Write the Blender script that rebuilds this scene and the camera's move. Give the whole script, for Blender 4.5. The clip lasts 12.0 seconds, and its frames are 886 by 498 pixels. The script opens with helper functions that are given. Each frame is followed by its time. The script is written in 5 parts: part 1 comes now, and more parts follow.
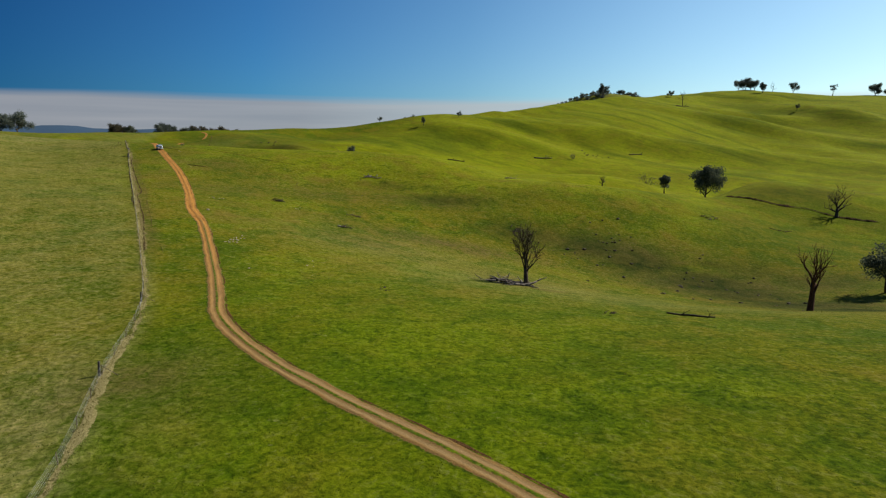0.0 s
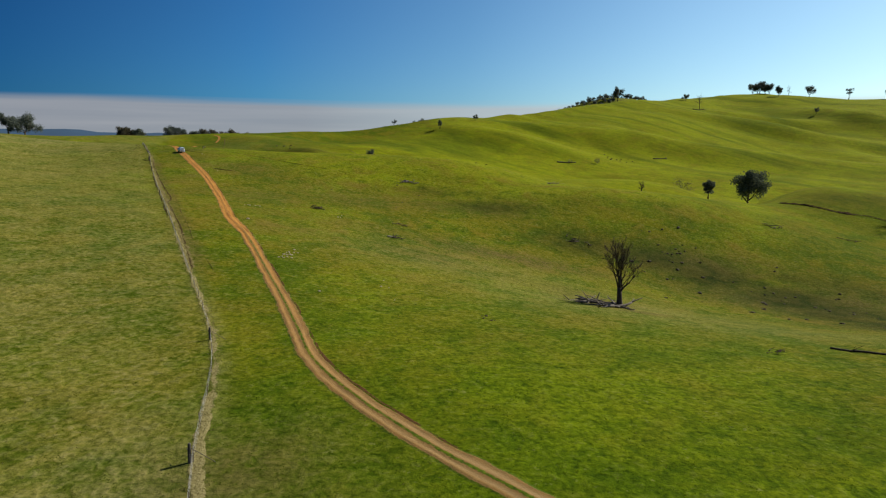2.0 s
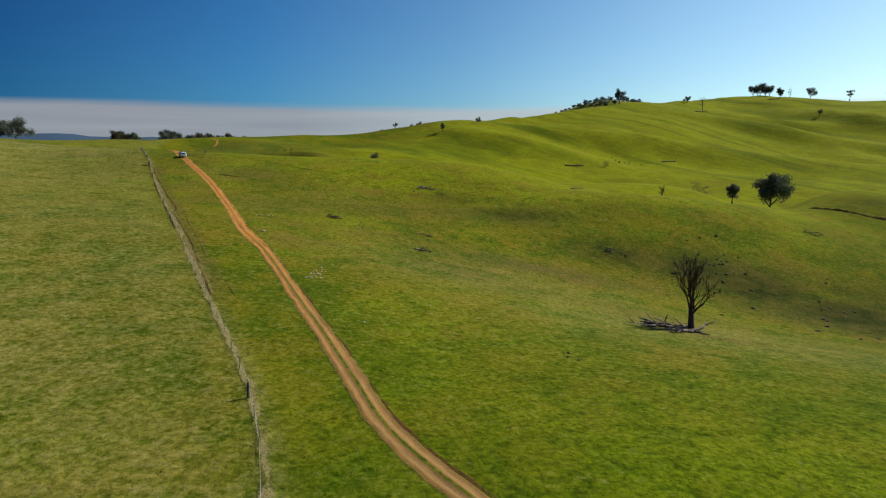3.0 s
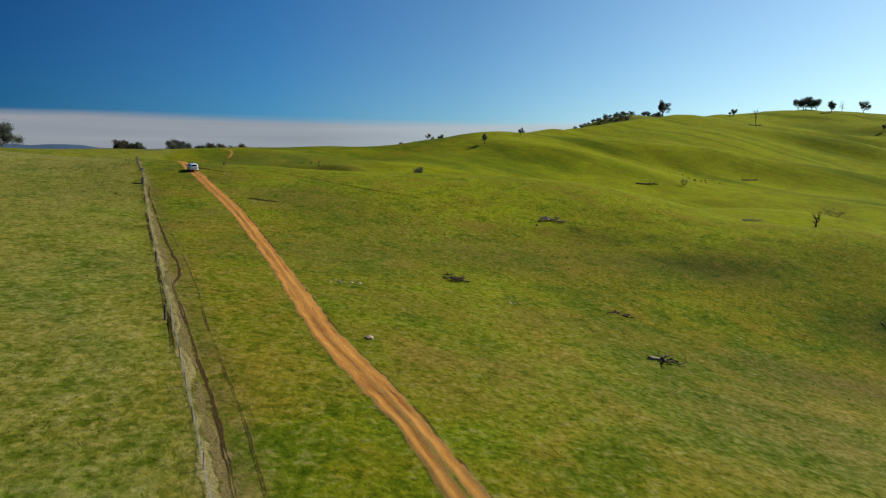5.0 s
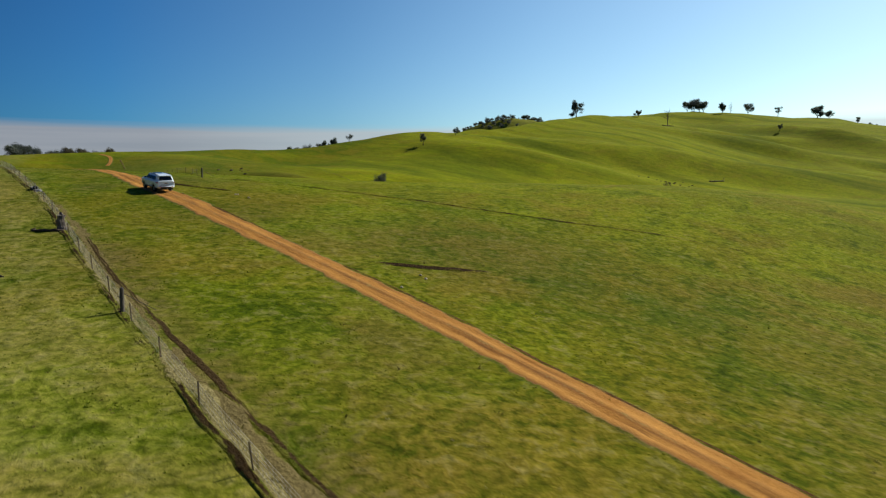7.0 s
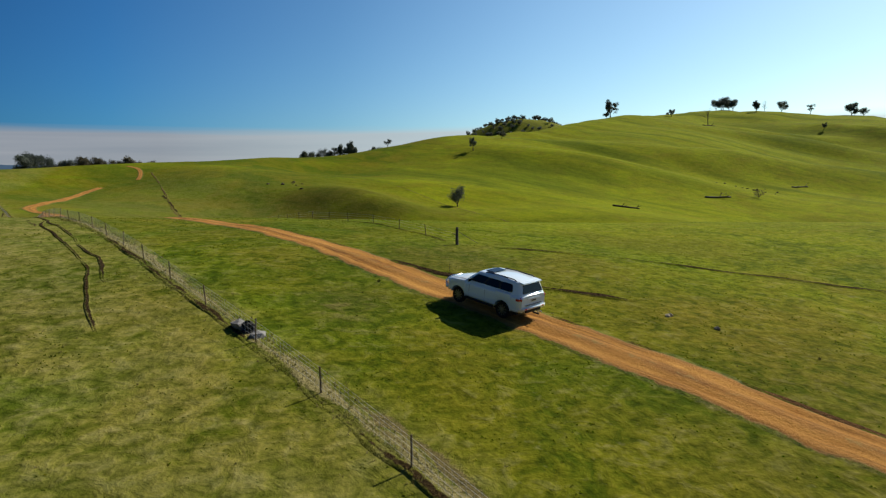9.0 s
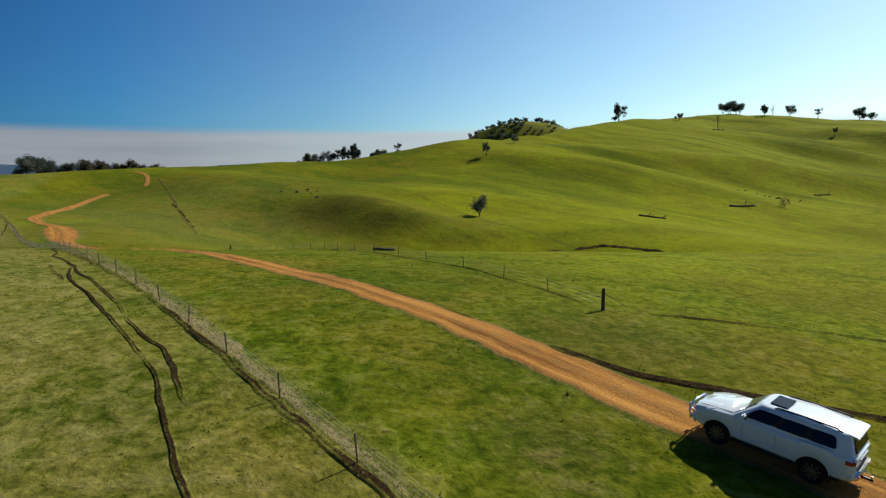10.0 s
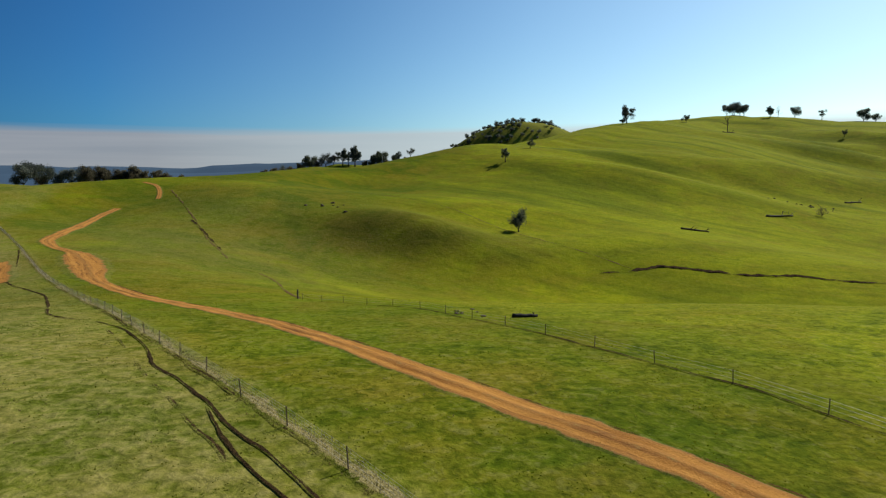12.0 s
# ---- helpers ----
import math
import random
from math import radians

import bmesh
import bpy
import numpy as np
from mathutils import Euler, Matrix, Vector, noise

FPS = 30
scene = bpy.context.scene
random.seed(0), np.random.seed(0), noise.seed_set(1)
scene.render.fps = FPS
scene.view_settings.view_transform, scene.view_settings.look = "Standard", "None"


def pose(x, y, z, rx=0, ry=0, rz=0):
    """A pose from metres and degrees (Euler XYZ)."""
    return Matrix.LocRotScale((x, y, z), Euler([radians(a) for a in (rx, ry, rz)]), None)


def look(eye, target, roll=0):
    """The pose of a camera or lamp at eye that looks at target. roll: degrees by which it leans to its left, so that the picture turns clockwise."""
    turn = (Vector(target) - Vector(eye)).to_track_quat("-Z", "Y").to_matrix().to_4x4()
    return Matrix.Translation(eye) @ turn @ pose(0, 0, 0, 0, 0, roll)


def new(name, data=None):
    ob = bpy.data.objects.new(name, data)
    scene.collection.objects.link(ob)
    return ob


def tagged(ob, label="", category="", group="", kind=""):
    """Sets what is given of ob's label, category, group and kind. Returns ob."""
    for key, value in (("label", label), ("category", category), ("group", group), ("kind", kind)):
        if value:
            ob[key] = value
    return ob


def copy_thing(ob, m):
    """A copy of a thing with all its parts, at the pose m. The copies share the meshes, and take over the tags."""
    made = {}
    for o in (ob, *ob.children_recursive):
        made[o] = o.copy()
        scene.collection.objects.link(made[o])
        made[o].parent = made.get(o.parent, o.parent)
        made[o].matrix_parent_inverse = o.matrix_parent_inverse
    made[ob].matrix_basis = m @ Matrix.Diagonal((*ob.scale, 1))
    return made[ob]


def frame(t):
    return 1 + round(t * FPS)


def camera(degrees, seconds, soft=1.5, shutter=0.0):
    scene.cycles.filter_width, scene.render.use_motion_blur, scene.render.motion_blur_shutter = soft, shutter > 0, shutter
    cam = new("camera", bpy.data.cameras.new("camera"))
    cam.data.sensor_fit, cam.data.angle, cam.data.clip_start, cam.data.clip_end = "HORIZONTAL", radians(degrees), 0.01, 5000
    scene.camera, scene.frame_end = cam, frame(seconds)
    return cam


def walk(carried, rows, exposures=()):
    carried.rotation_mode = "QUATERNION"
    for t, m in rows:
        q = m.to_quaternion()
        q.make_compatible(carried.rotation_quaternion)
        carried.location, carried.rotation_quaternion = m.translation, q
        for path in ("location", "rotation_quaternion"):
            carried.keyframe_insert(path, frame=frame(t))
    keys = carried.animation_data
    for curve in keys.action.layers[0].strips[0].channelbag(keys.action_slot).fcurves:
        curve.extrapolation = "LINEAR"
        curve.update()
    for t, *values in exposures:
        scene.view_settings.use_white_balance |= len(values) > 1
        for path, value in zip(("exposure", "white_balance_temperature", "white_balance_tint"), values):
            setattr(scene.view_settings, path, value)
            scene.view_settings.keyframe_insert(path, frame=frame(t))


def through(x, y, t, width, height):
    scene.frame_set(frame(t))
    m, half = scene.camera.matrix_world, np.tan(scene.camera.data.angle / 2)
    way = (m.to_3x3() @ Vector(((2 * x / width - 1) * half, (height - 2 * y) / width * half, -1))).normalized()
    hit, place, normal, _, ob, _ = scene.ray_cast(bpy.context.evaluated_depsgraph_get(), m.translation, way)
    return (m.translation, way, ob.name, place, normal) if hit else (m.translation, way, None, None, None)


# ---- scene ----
cam = camera(70.8, 12, soft=1.25, shutter=0.08)
PATH = [
    (0, (-0.045, 1.323, 17.457), (-0.045, 3.297, 17.136), 0.14),
    (0.5, (-2.998, 4.330, 17.362), (-2.998, 6.304, 17.045), 0.20),
    (1, (-5.653, 7.172, 17.187), (-5.656, 9.147, 16.873), 0.17),
    (1.5, (-8.494, 10.403, 17.140), (-8.498, 12.379, 16.829), 0.18),
    (2, (-11.037, 13.441, 17.132), (-11.043, 15.417, 16.824), 0.21),
    (2.5, (-13.765, 17.153, 17.046), (-13.767, 19.130, 16.741), 0.24),
    (3, (-17.582, 23.769, 17.284), (-17.570, 25.747, 16.986), 0.02),
    (3.5, (-20.873, 33.927, 17.361), (-20.856, 35.906, 17.075), 0.14),
    (4, (-25.273, 46.623, 17.443), (-25.254, 48.605, 17.170), 0.23),
    (4.5, (-30.885, 61.023, 17.356), (-30.875, 63.006, 17.097), 0.60),
    (4.6, (-32.473, 64.152, 17.357), (-32.466, 66.135, 17.099), 0.62),
    (4.7, (-34.108, 67.305, 17.360), (-34.104, 69.289, 17.104), 0.61),
    (4.8, (-35.816, 70.500, 17.368), (-35.816, 72.483, 17.113), 0.59),
    (4.9, (-37.607, 73.742, 17.381), (-37.611, 75.726, 17.128), 0.56),
    (5, (-39.480, 77.035, 17.403), (-39.487, 79.019, 17.150), 0.54),
    (5.1, (-41.428, 80.377, 17.432), (-41.440, 82.361, 17.181), 0.52),
    (5.2, (-43.439, 83.747, 17.467), (-43.458, 85.731, 17.217), 0.50),
    (5.3, (-45.486, 87.109, 17.503), (-45.510, 89.093, 17.255), 0.47),
    (5.4, (-47.533, 90.410, 17.536), (-47.558, 92.395, 17.289), 0.45),
    (5.5, (-49.553, 93.608, 17.561), (-49.572, 95.593, 17.316), 0.41),
    (5.6, (-51.532, 96.686, 17.577), (-51.539, 98.671, 17.332), 0.36),
    (5.7, (-53.468, 99.662, 17.584), (-53.459, 101.647, 17.339), 0.31),
    (5.8, (-55.366, 102.583, 17.585), (-55.335, 104.568, 17.340), 0.25),
    (5.9, (-57.227, 105.508, 17.585), (-57.169, 107.492, 17.340), 0.19),
    (6, (-59.054, 108.482, 17.586), (-58.959, 110.465, 17.341), 0.11),
    (6.1, (-60.845, 111.525, 17.588), (-60.700, 113.504, 17.345), 0.01),
    (6.2, (-62.596, 114.624, 17.593), (-62.386, 116.598, 17.351), -0.11),
    (6.3, (-64.295, 117.748, 17.599), (-64.017, 119.714, 17.358), -0.23),
    (6.4, (-65.926, 120.857, 17.604), (-65.587, 122.814, 17.365), -0.34),
    (6.5, (-67.473, 123.920, 17.607), (-67.091, 125.869, 17.369), -0.42),
    (6.6, (-68.932, 126.925, 17.608), (-68.530, 128.869, 17.371), -0.46),
    (6.7, (-70.323, 129.885, 17.614), (-69.914, 131.828, 17.376), -0.47),
    (6.8, (-71.687, 132.834, 17.637), (-71.280, 134.778, 17.400), -0.47),
    (6.9, (-73.082, 135.820, 17.696), (-72.680, 137.764, 17.459), -0.46),
    (7, (-74.556, 138.882, 17.807), (-74.156, 140.827, 17.570), -0.47),
    (7.1, (-76.126, 142.034, 17.974), (-75.724, 143.979, 17.738), -0.48),
    (7.2, (-77.768, 145.240, 18.192), (-77.366, 147.185, 17.957), -0.49),
    (7.3, (-79.429, 148.435, 18.444), (-79.027, 150.380, 18.210), -0.51),
    (7.4, (-81.062, 151.564, 18.712), (-80.660, 153.509, 18.479), -0.54),
    (7.5, (-82.661, 154.631, 18.985), (-82.260, 156.576, 18.752), -0.58),
    (8, (-87.491, 164.978, 20.086), (-87.090, 166.924, 19.850), -0.95),
    (8.5, (-91.383, 170.680, 20.985), (-90.983, 172.625, 20.751), -1.01),
    (9, (-93.964, 173.737, 21.693), (-93.566, 175.683, 21.459), -1.07),
    (9.5, (-96.475, 179.464, 23.009), (-96.076, 181.410, 22.779), -0.78),
    (10, (-98.669, 182.912, 23.823), (-98.267, 184.858, 23.593), -0.79),
    (10.5, (-101.033, 186.526, 24.766), (-100.621, 188.470, 24.537), -0.84),
    (11, (-103.440, 189.980, 25.781), (-103.018, 191.921, 25.551), -0.83),
    (11.5, (-105.660, 193.089, 26.731), (-105.234, 195.029, 26.499), -0.85),
    (12, (-108.009, 196.531, 27.637), (-107.583, 198.471, 27.405), -0.88),
]
walk(cam, [(t, look(eye, target, roll)) for t, eye, target, roll in PATH], [(0.0, 0.35), (12.0, 0.35)])

# ---- daylight ----
SUN_UP, SUN_BEARING = 38.0, 60.0  # degrees above the horizon; clockwise from +y
world = bpy.data.worlds.new("sky")
scene.world = world
world.use_nodes = True
wn, wl = world.node_tree.nodes, world.node_tree.links
wn.clear()
w_out = wn.new("ShaderNodeOutputWorld")
w_bg = wn.new("ShaderNodeBackground")
w_sky = wn.new("ShaderNodeTexSky")
w_sky.sky_type, w_sky.sun_disc = "NISHITA", False
w_sky.sun_elevation, w_sky.sun_rotation = radians(SUN_UP), radians(SUN_BEARING)
w_sky.altitude, w_sky.air_density, w_sky.dust_density, w_sky.ozone_density = 600, 1.0, 0.8, 4.0
w_gain = wn.new("ShaderNodeMix")
w_gain.data_type, w_gain.blend_type = "RGBA", "MULTIPLY"
w_gain.inputs["Factor"].default_value = 1.0
w_gain.inputs["B"].default_value = (0.155, 0.155, 0.155, 1)
# The sky pales towards the sun's side and deepens away from it.
w_side = wn.new("ShaderNodeVectorMath")
w_side.operation = "DOT_PRODUCT"
w_side.inputs[1].default_value = (math.sin(radians(SUN_BEARING)), math.cos(radians(SUN_BEARING)), 0.0)
w_deep = wn.new("ShaderNodeValToRGB")
for at, c in ((0.0, (0.021, 0.104, 0.222)), (0.45, (0.027, 0.128, 0.240)), (0.62, (0.10, 0.275, 0.41)), (0.76, (0.26, 0.405, 0.47)), (0.88, (0.48, 0.58, 0.57)), (1.0, (0.64, 0.70, 0.63))):
    el = w_deep.color_ramp.elements[0] if at == 0 else w_deep.color_ramp.elements[-1] if at == 1 else w_deep.color_ramp.elements.new(at)
    el.color = (*c, 1)
w_half = wn.new("ShaderNodeMath")
w_half.operation = "MULTIPLY_ADD"
w_half.inputs[1].default_value, w_half.inputs[2].default_value = 0.5, 0.5
w_paled = wn.new("ShaderNodeMix")
w_paled.data_type, w_paled.blend_type = "RGBA", "MULTIPLY"
w_paled.inputs["Factor"].default_value = 1.0
wl.new(w_sky.outputs["Color"], w_gain.inputs["A"])
wl.new(w_gain.outputs["Result"], w_paled.inputs["A"])
# A low bank of haze and thin cloud that lies along the horizon.
w_tc = wn.new("ShaderNodeTexCoord")
w_sep = wn.new("ShaderNodeSeparateXYZ")
wl.new(w_tc.outputs["Generated"], w_side.inputs[0])
wl.new(w_side.outputs["Value"], w_half.inputs[0])
wl.new(w_half.outputs[0], w_deep.inputs["Fac"])
wl.new(w_deep.outputs["Color"], w_paled.inputs["B"])
wl.new(w_tc.outputs["Generated"], w_sep.inputs["Vector"])
w_map = wn.new("ShaderNodeMapping")
w_map.inputs["Scale"].default_value = (2.0, 2.0, 60.0)
wl.new(w_tc.outputs["Generated"], w_map.inputs["Vector"])
w_noise = wn.new("ShaderNodeTexNoise")
w_noise.inputs["Scale"].default_value, w_noise.inputs["Detail"].default_value = 1.6, 5.0
wl.new(w_map.outputs["Vector"], w_noise.inputs["Vector"])
w_add = wn.new("ShaderNodeMath")
w_add.operation = "MULTIPLY_ADD"
w_add.inputs[1].default_value = 0.012
wl.new(w_noise.outputs["Fac"], w_add.inputs[0])
wl.new(w_sep.outputs["Z"], w_add.inputs[2])
# The bank lies lower away from the sun.
w_low = wn.new("ShaderNodeMath")
w_low.operation = "SUBTRACT"
w_low.inputs[0].default_value = 0.5
wl.new(w_side.outputs["Value"], w_low.inputs[1])
w_floor = wn.new("ShaderNodeMath")
w_floor.operation = "MAXIMUM"
wl.new(w_low.outputs[0], w_floor.inputs[0])
w_level = wn.new("ShaderNodeMath")
w_level.operation = "MULTIPLY_ADD"
w_level.inputs[1].default_value = 0.019
wl.new(w_floor.outputs[0], w_level.inputs[0])
wl.new(w_add.outputs[0], w_level.inputs[2])
w_ramp = wn.new("ShaderNodeValToRGB")
w_ramp.color_ramp.elements[0].position, w_ramp.color_ramp.elements[0].color = 0.0, (0.9, 0.9, 0.9, 1)
w_ramp.color_ramp.elements[1].position, w_ramp.color_ramp.elements[1].color = 0.092, (0, 0, 0, 1)
for at, v in ((0.082, 0.88), (0.087, 0.45)):
    el = w_ramp.color_ramp.elements.new(at)
    el.color = (v, v, v, 1)
wl.new(w_level.outputs[0], w_ramp.inputs["Fac"])
w_mix = wn.new("ShaderNodeMix")
w_mix.data_type = "RGBA"
wl.new(w_ramp.outputs["Color"], w_mix.inputs["Factor"])
wl.new(w_paled.outputs["Result"], w_mix.inputs["A"])
w_tint = wn.new("ShaderNodeMix")
w_tint.data_type = "RGBA"
w_tint.inputs["A"].default_value, w_tint.inputs["B"].default_value = (0.190, 0.210, 0.245, 1), (0.310, 0.312, 0.330, 1)
wl.new(w_noise.outputs["Fac"], w_tint.inputs["Factor"])
w_glow = wn.new("ShaderNodeMix")
w_glow.data_type, w_glow.blend_type = "RGBA", "MIX"
w_glow.inputs["B"].default_value = (0.50, 0.585, 0.61, 1)
w_near = wn.new("ShaderNodeMapRange")
w_near.inputs["From Min"].default_value, w_near.inputs["From Max"].default_value = 0.30, 0.95
wl.new(w_side.outputs["Value"], w_near.inputs["Value"])
wl.new(w_near.outputs["Result"], w_glow.inputs["Factor"])
wl.new(w_tint.outputs["Result"], w_glow.inputs["A"])
wl.new(w_glow.outputs["Result"], w_mix.inputs["B"])
wl.new(w_mix.outputs["Result"], w_bg.inputs["Color"])
wl.new(w_bg.outputs["Background"], w_out.inputs["Surface"])

sun = new("sun", bpy.data.lights.new("sun", "SUN"))
sun.data.energy, sun.data.angle, sun.data.color = 4.8, radians(0.53), (1.0, 0.93, 0.80)
sun_dir = Vector((math.sin(radians(SUN_BEARING)) * math.cos(radians(SUN_UP)), math.cos(radians(SUN_BEARING)) * math.cos(radians(SUN_UP)), math.sin(radians(SUN_UP))))
sun.matrix_world = look(sun_dir * 300, (0, 0, 0))

# ---- materials ----
class Shader:
    """A small helper round one node material."""

    def __init__(self, name, rough=0.9, spec=0.2, metal=0.0):
        self.mat = bpy.data.materials.new(name)
        self.mat.use_nodes = True
        self.n, self.l = self.mat.node_tree.nodes, self.mat.node_tree.links
        self.bsdf = self.n["Principled BSDF"]
        self.bsdf.inputs["Roughness"].default_value = rough
        self.bsdf.inputs["Specular IOR Level"].default_value = spec
        self.bsdf.inputs["Metallic"].default_value = metal
        self.coord = None

    def co(self, scale=(1, 1, 1)):
        if self.coord is None:
            self.coord = self.n.new("ShaderNodeTexCoord")
        m = self.n.new("ShaderNodeMapping")
        m.inputs["Scale"].default_value = scale
        self.l.new(self.coord.outputs["Object"], m.inputs["Vector"])
        return m.outputs["Vector"]

    def noise(self, scale, detail=4.0, rough=0.55, stretch=(1, 1, 1), warp=0.0):
        t = self.n.new("ShaderNodeTexNoise")
        t.inputs["Scale"].default_value, t.inputs["Detail"].default_value = scale, detail
        t.inputs["Roughness"].default_value, t.inputs["Distortion"].default_value = rough, warp
        self.l.new(self.co(stretch), t.inputs["Vector"])
        return t.outputs["Fac"]

    def attr(self, name):
        a = self.n.new("ShaderNodeAttribute")
        a.attribute_name = name
        return a.outputs["Fac"]

    def ramp(self, fac, *stops):
        r = self.n.new("ShaderNodeValToRGB")
        e = r.color_ramp.elements
        for k, (at, c) in enumerate(stops):
            el = e[k] if k < 2 else e.new(at)
            el.position = at
            el.color = (*c, 1) if not isinstance(c, float) else (c, c, c, 1)
        self.l.new(fac, r.inputs["Fac"])
        return r.outputs["Color"]

    def mix(self, fac, a, b, blend="MIX"):
        m = self.n.new("ShaderNodeMix")
        m.data_type, m.blend_type = "RGBA", blend
        for key, v in (("Factor", fac), ("A", a), ("B", b)):
            if isinstance(v, (int, float)):
                m.inputs[key].default_value = v
            elif isinstance(v, tuple):
                m.inputs[key].default_value = (*v, 1)
            else:
                self.l.new(v, m.inputs[key])
        return m.outputs["Result"]

    def math(self, op, a, b=0.0, clamp=False):
        m = self.n.new("ShaderNodeMath")
        m.operation, m.use_clamp = op, clamp
        for k, v in enumerate((a, b)):
            if isinstance(v, (int, float)):
                m.inputs[k].default_value = v
            else:
                self.l.new(v, m.inputs[k])
        return m.outputs[0]

    def bump(self, height, strength=0.4, distance=0.05):
        b = self.n.new("ShaderNodeBump")
        b.inputs["Strength"].default_value, b.inputs["Distance"].default_value = strength, distance
        self.l.new(height, b.inputs["Height"])
        self.l.new(b.outputs["Normal"], self.bsdf.inputs["Normal"])
        return self

    def base(self, c):
        if isinstance(c, tuple):
            self.bsdf.inputs["Base Color"].default_value = (*c, 1)
        else:
            self.l.new(c, self.bsdf.inputs["Base Color"])
        return self

    def island(self):
        return self.n.new("ShaderNodeNewGeometry").outputs["Random Per Island"]

    def either(self):
        return self.n.new("ShaderNodeObjectInfo").outputs["Random"]


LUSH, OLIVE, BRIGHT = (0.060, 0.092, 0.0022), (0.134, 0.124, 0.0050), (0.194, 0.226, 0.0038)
TAN = (0.175, 0.128, 0.014)
PALE, SOIL, DARK = (0.224, 0.206, 0.070), (0.066, 0.053, 0.015), (0.032, 0.056, 0.002)


def lane_noise(s, u, v, detail=4.0):
    """Noise that is drawn out along one direction of the plan."""
    c = s.n.new("ShaderNodeCombineXYZ")
    for k, d in enumerate((u, v)):
        dot = s.n.new("ShaderNodeVectorMath")
        dot.operation = "DOT_PRODUCT"
        dot.inputs[1].default_value = (*d, 0.0)
        s.l.new(s.co(), dot.inputs[0])
        s.l.new(dot.outputs["Value"], c.inputs[k])
    t = s.n.new("ShaderNodeTexNoise")
    t.inputs["Scale"].default_value, t.inputs["Detail"].default_value = 1.0, detail
    t.inputs["Roughness"].default_value, t.inputs["Distortion"].default_value = 0.6, 0.4
    s.l.new(c.outputs[0], t.inputs["Vector"])
    return t.outputs["Fac"]


def pasture_colour(s):
    """Grazed grass: green, olive and straw at several sizes; gives the colour and the relief."""
    meadow, painted_sun, dry, fresh = s.attr("meadow"), s.attr("painted_sun"), s.attr("dry"), s.attr("fresh")
    near = s.math("SUBTRACT", 1.0, s.math("MULTIPLY", meadow, 0.72))
    stale = s.math("SUBTRACT", 1.0, s.math("MULTIPLY", fresh, 0.70))
    big = s.noise(0.022, 4, 0.55, warp=0.8)
    wide = s.noise(0.060, 5, 0.60, warp=0.9)
    mid = s.noise(0.21, 5, 0.60, warp=0.7)
    clump = s.noise(1.45, 5, 0.64, warp=0.5)
    small = s.noise(3.0, 5, 0.66)
    fine = s.noise(11.0, 4, 0.7)
    fold_shading = lane_noise(s, (0.036, 0.027), (-0.0042, 0.0056), 6)
    grain = lane_noise(s, (0.22, 0.28), (-0.045, 0.035), 4)
    # Fresh green against brighter growth, in broad sweeps; painted sun brightens the far slopes.
    col = s.mix(s.ramp(s.math("ADD", s.math("SUBTRACT", big, 0.075), s.math("MULTIPLY", painted_sun, 0.46)), (0.38, 0.0), (0.68, 1.0)), LUSH, BRIGHT)
    # Olive and brownish growth in soft patches some metres wide.
    col = s.mix(s.math("MULTIPLY", s.ramp(wide, (0.42, 0.0), (0.60, 0.85)), s.math("MULTIPLY", stale, s.math("SUBTRACT", 1.0, s.math("MULTIPLY", painted_sun, 0.5)))), col, OLIVE)
    col = s.mix(s.math("MULTIPLY", s.ramp(mid, (0.47, 0.0), (0.64, 0.75)), s.math("MULTIPLY", near, stale)), col, OLIVE)
    col = s.mix(s.math("MULTIPLY", s.ramp(mid, (0.34, 0.75), (0.48, 0.0)), near), col, LUSH)
    # Worn, brownish places with soft edges.
    col = s.mix(s.math("MULTIPLY", s.ramp(s.noise(0.105, 5, 0.62, warp=0.5), (0.53, 0.0), (0.66, 0.70)), s.math("MULTIPLY", s.math("SUBTRACT", 1.0, s.math("MULTIPLY", meadow, 0.6)), s.math("MULTIPLY", stale, s.math("SUBTRACT", 1.0, s.math("MULTIPLY", dry, 1.2), True)))), col, TAN)
    # Shaded and lit sides of the hill's folds, painted into the meadow colour.
    col = s.mix(s.math("MULTIPLY", s.ramp(fold_shading, (0.34, 0.75), (0.50, 0.0)), meadow), col, LUSH)
    col = s.mix(s.math("MULTIPLY", s.ramp(fold_shading, (0.56, 0.0), (0.70, 0.30)), meadow), col, OLIVE)
    col = s.mix(s.math("MULTIPLY", s.ramp(grain, (0.36, 0.30), (0.50, 0.0)), meadow), col, LUSH)
    both = s.math("ADD", s.math("MULTIPLY", clump, 0.55), s.math("MULTIPLY", mid, 0.45))
    col = s.mix(s.math("MULTIPLY", dry, s.ramp(both, (0.36, 0.15), (0.60, 1.0))), col, PALE)
    # Denser dark tufts, and a few bleached ones.
    dark = s.math("MULTIPLY", s.ramp(clump, (0.38, 0.95), (0.52, 0.0)), s.ramp(mid, (0.36, 1.0), (0.62, 0.45)))
    col = s.mix(s.math("MULTIPLY", dark, s.math("MULTIPLY", s.math("MULTIPLY", near, 0.95), s.math("SUBTRACT", 1.0, s.math("MULTIPLY", dry, 0.4)))), col, DARK)
    col = s.mix(s.math("MULTIPLY", s.ramp(clump, (0.54, 0.0), (0.68, 0.45)), s.math("MULTIPLY", near, stale)), col, PALE)
    bare = s.math("MULTIPLY", s.attr("bare"), s.ramp(both, (0.38, 0.15), (0.56, 1.0)), True)
    col = s.mix(bare, col, s.mix(s.ramp(clump, (0.35, 0.0), (0.65, 1.0)), SOIL, (0.122, 0.096, 0.031)))
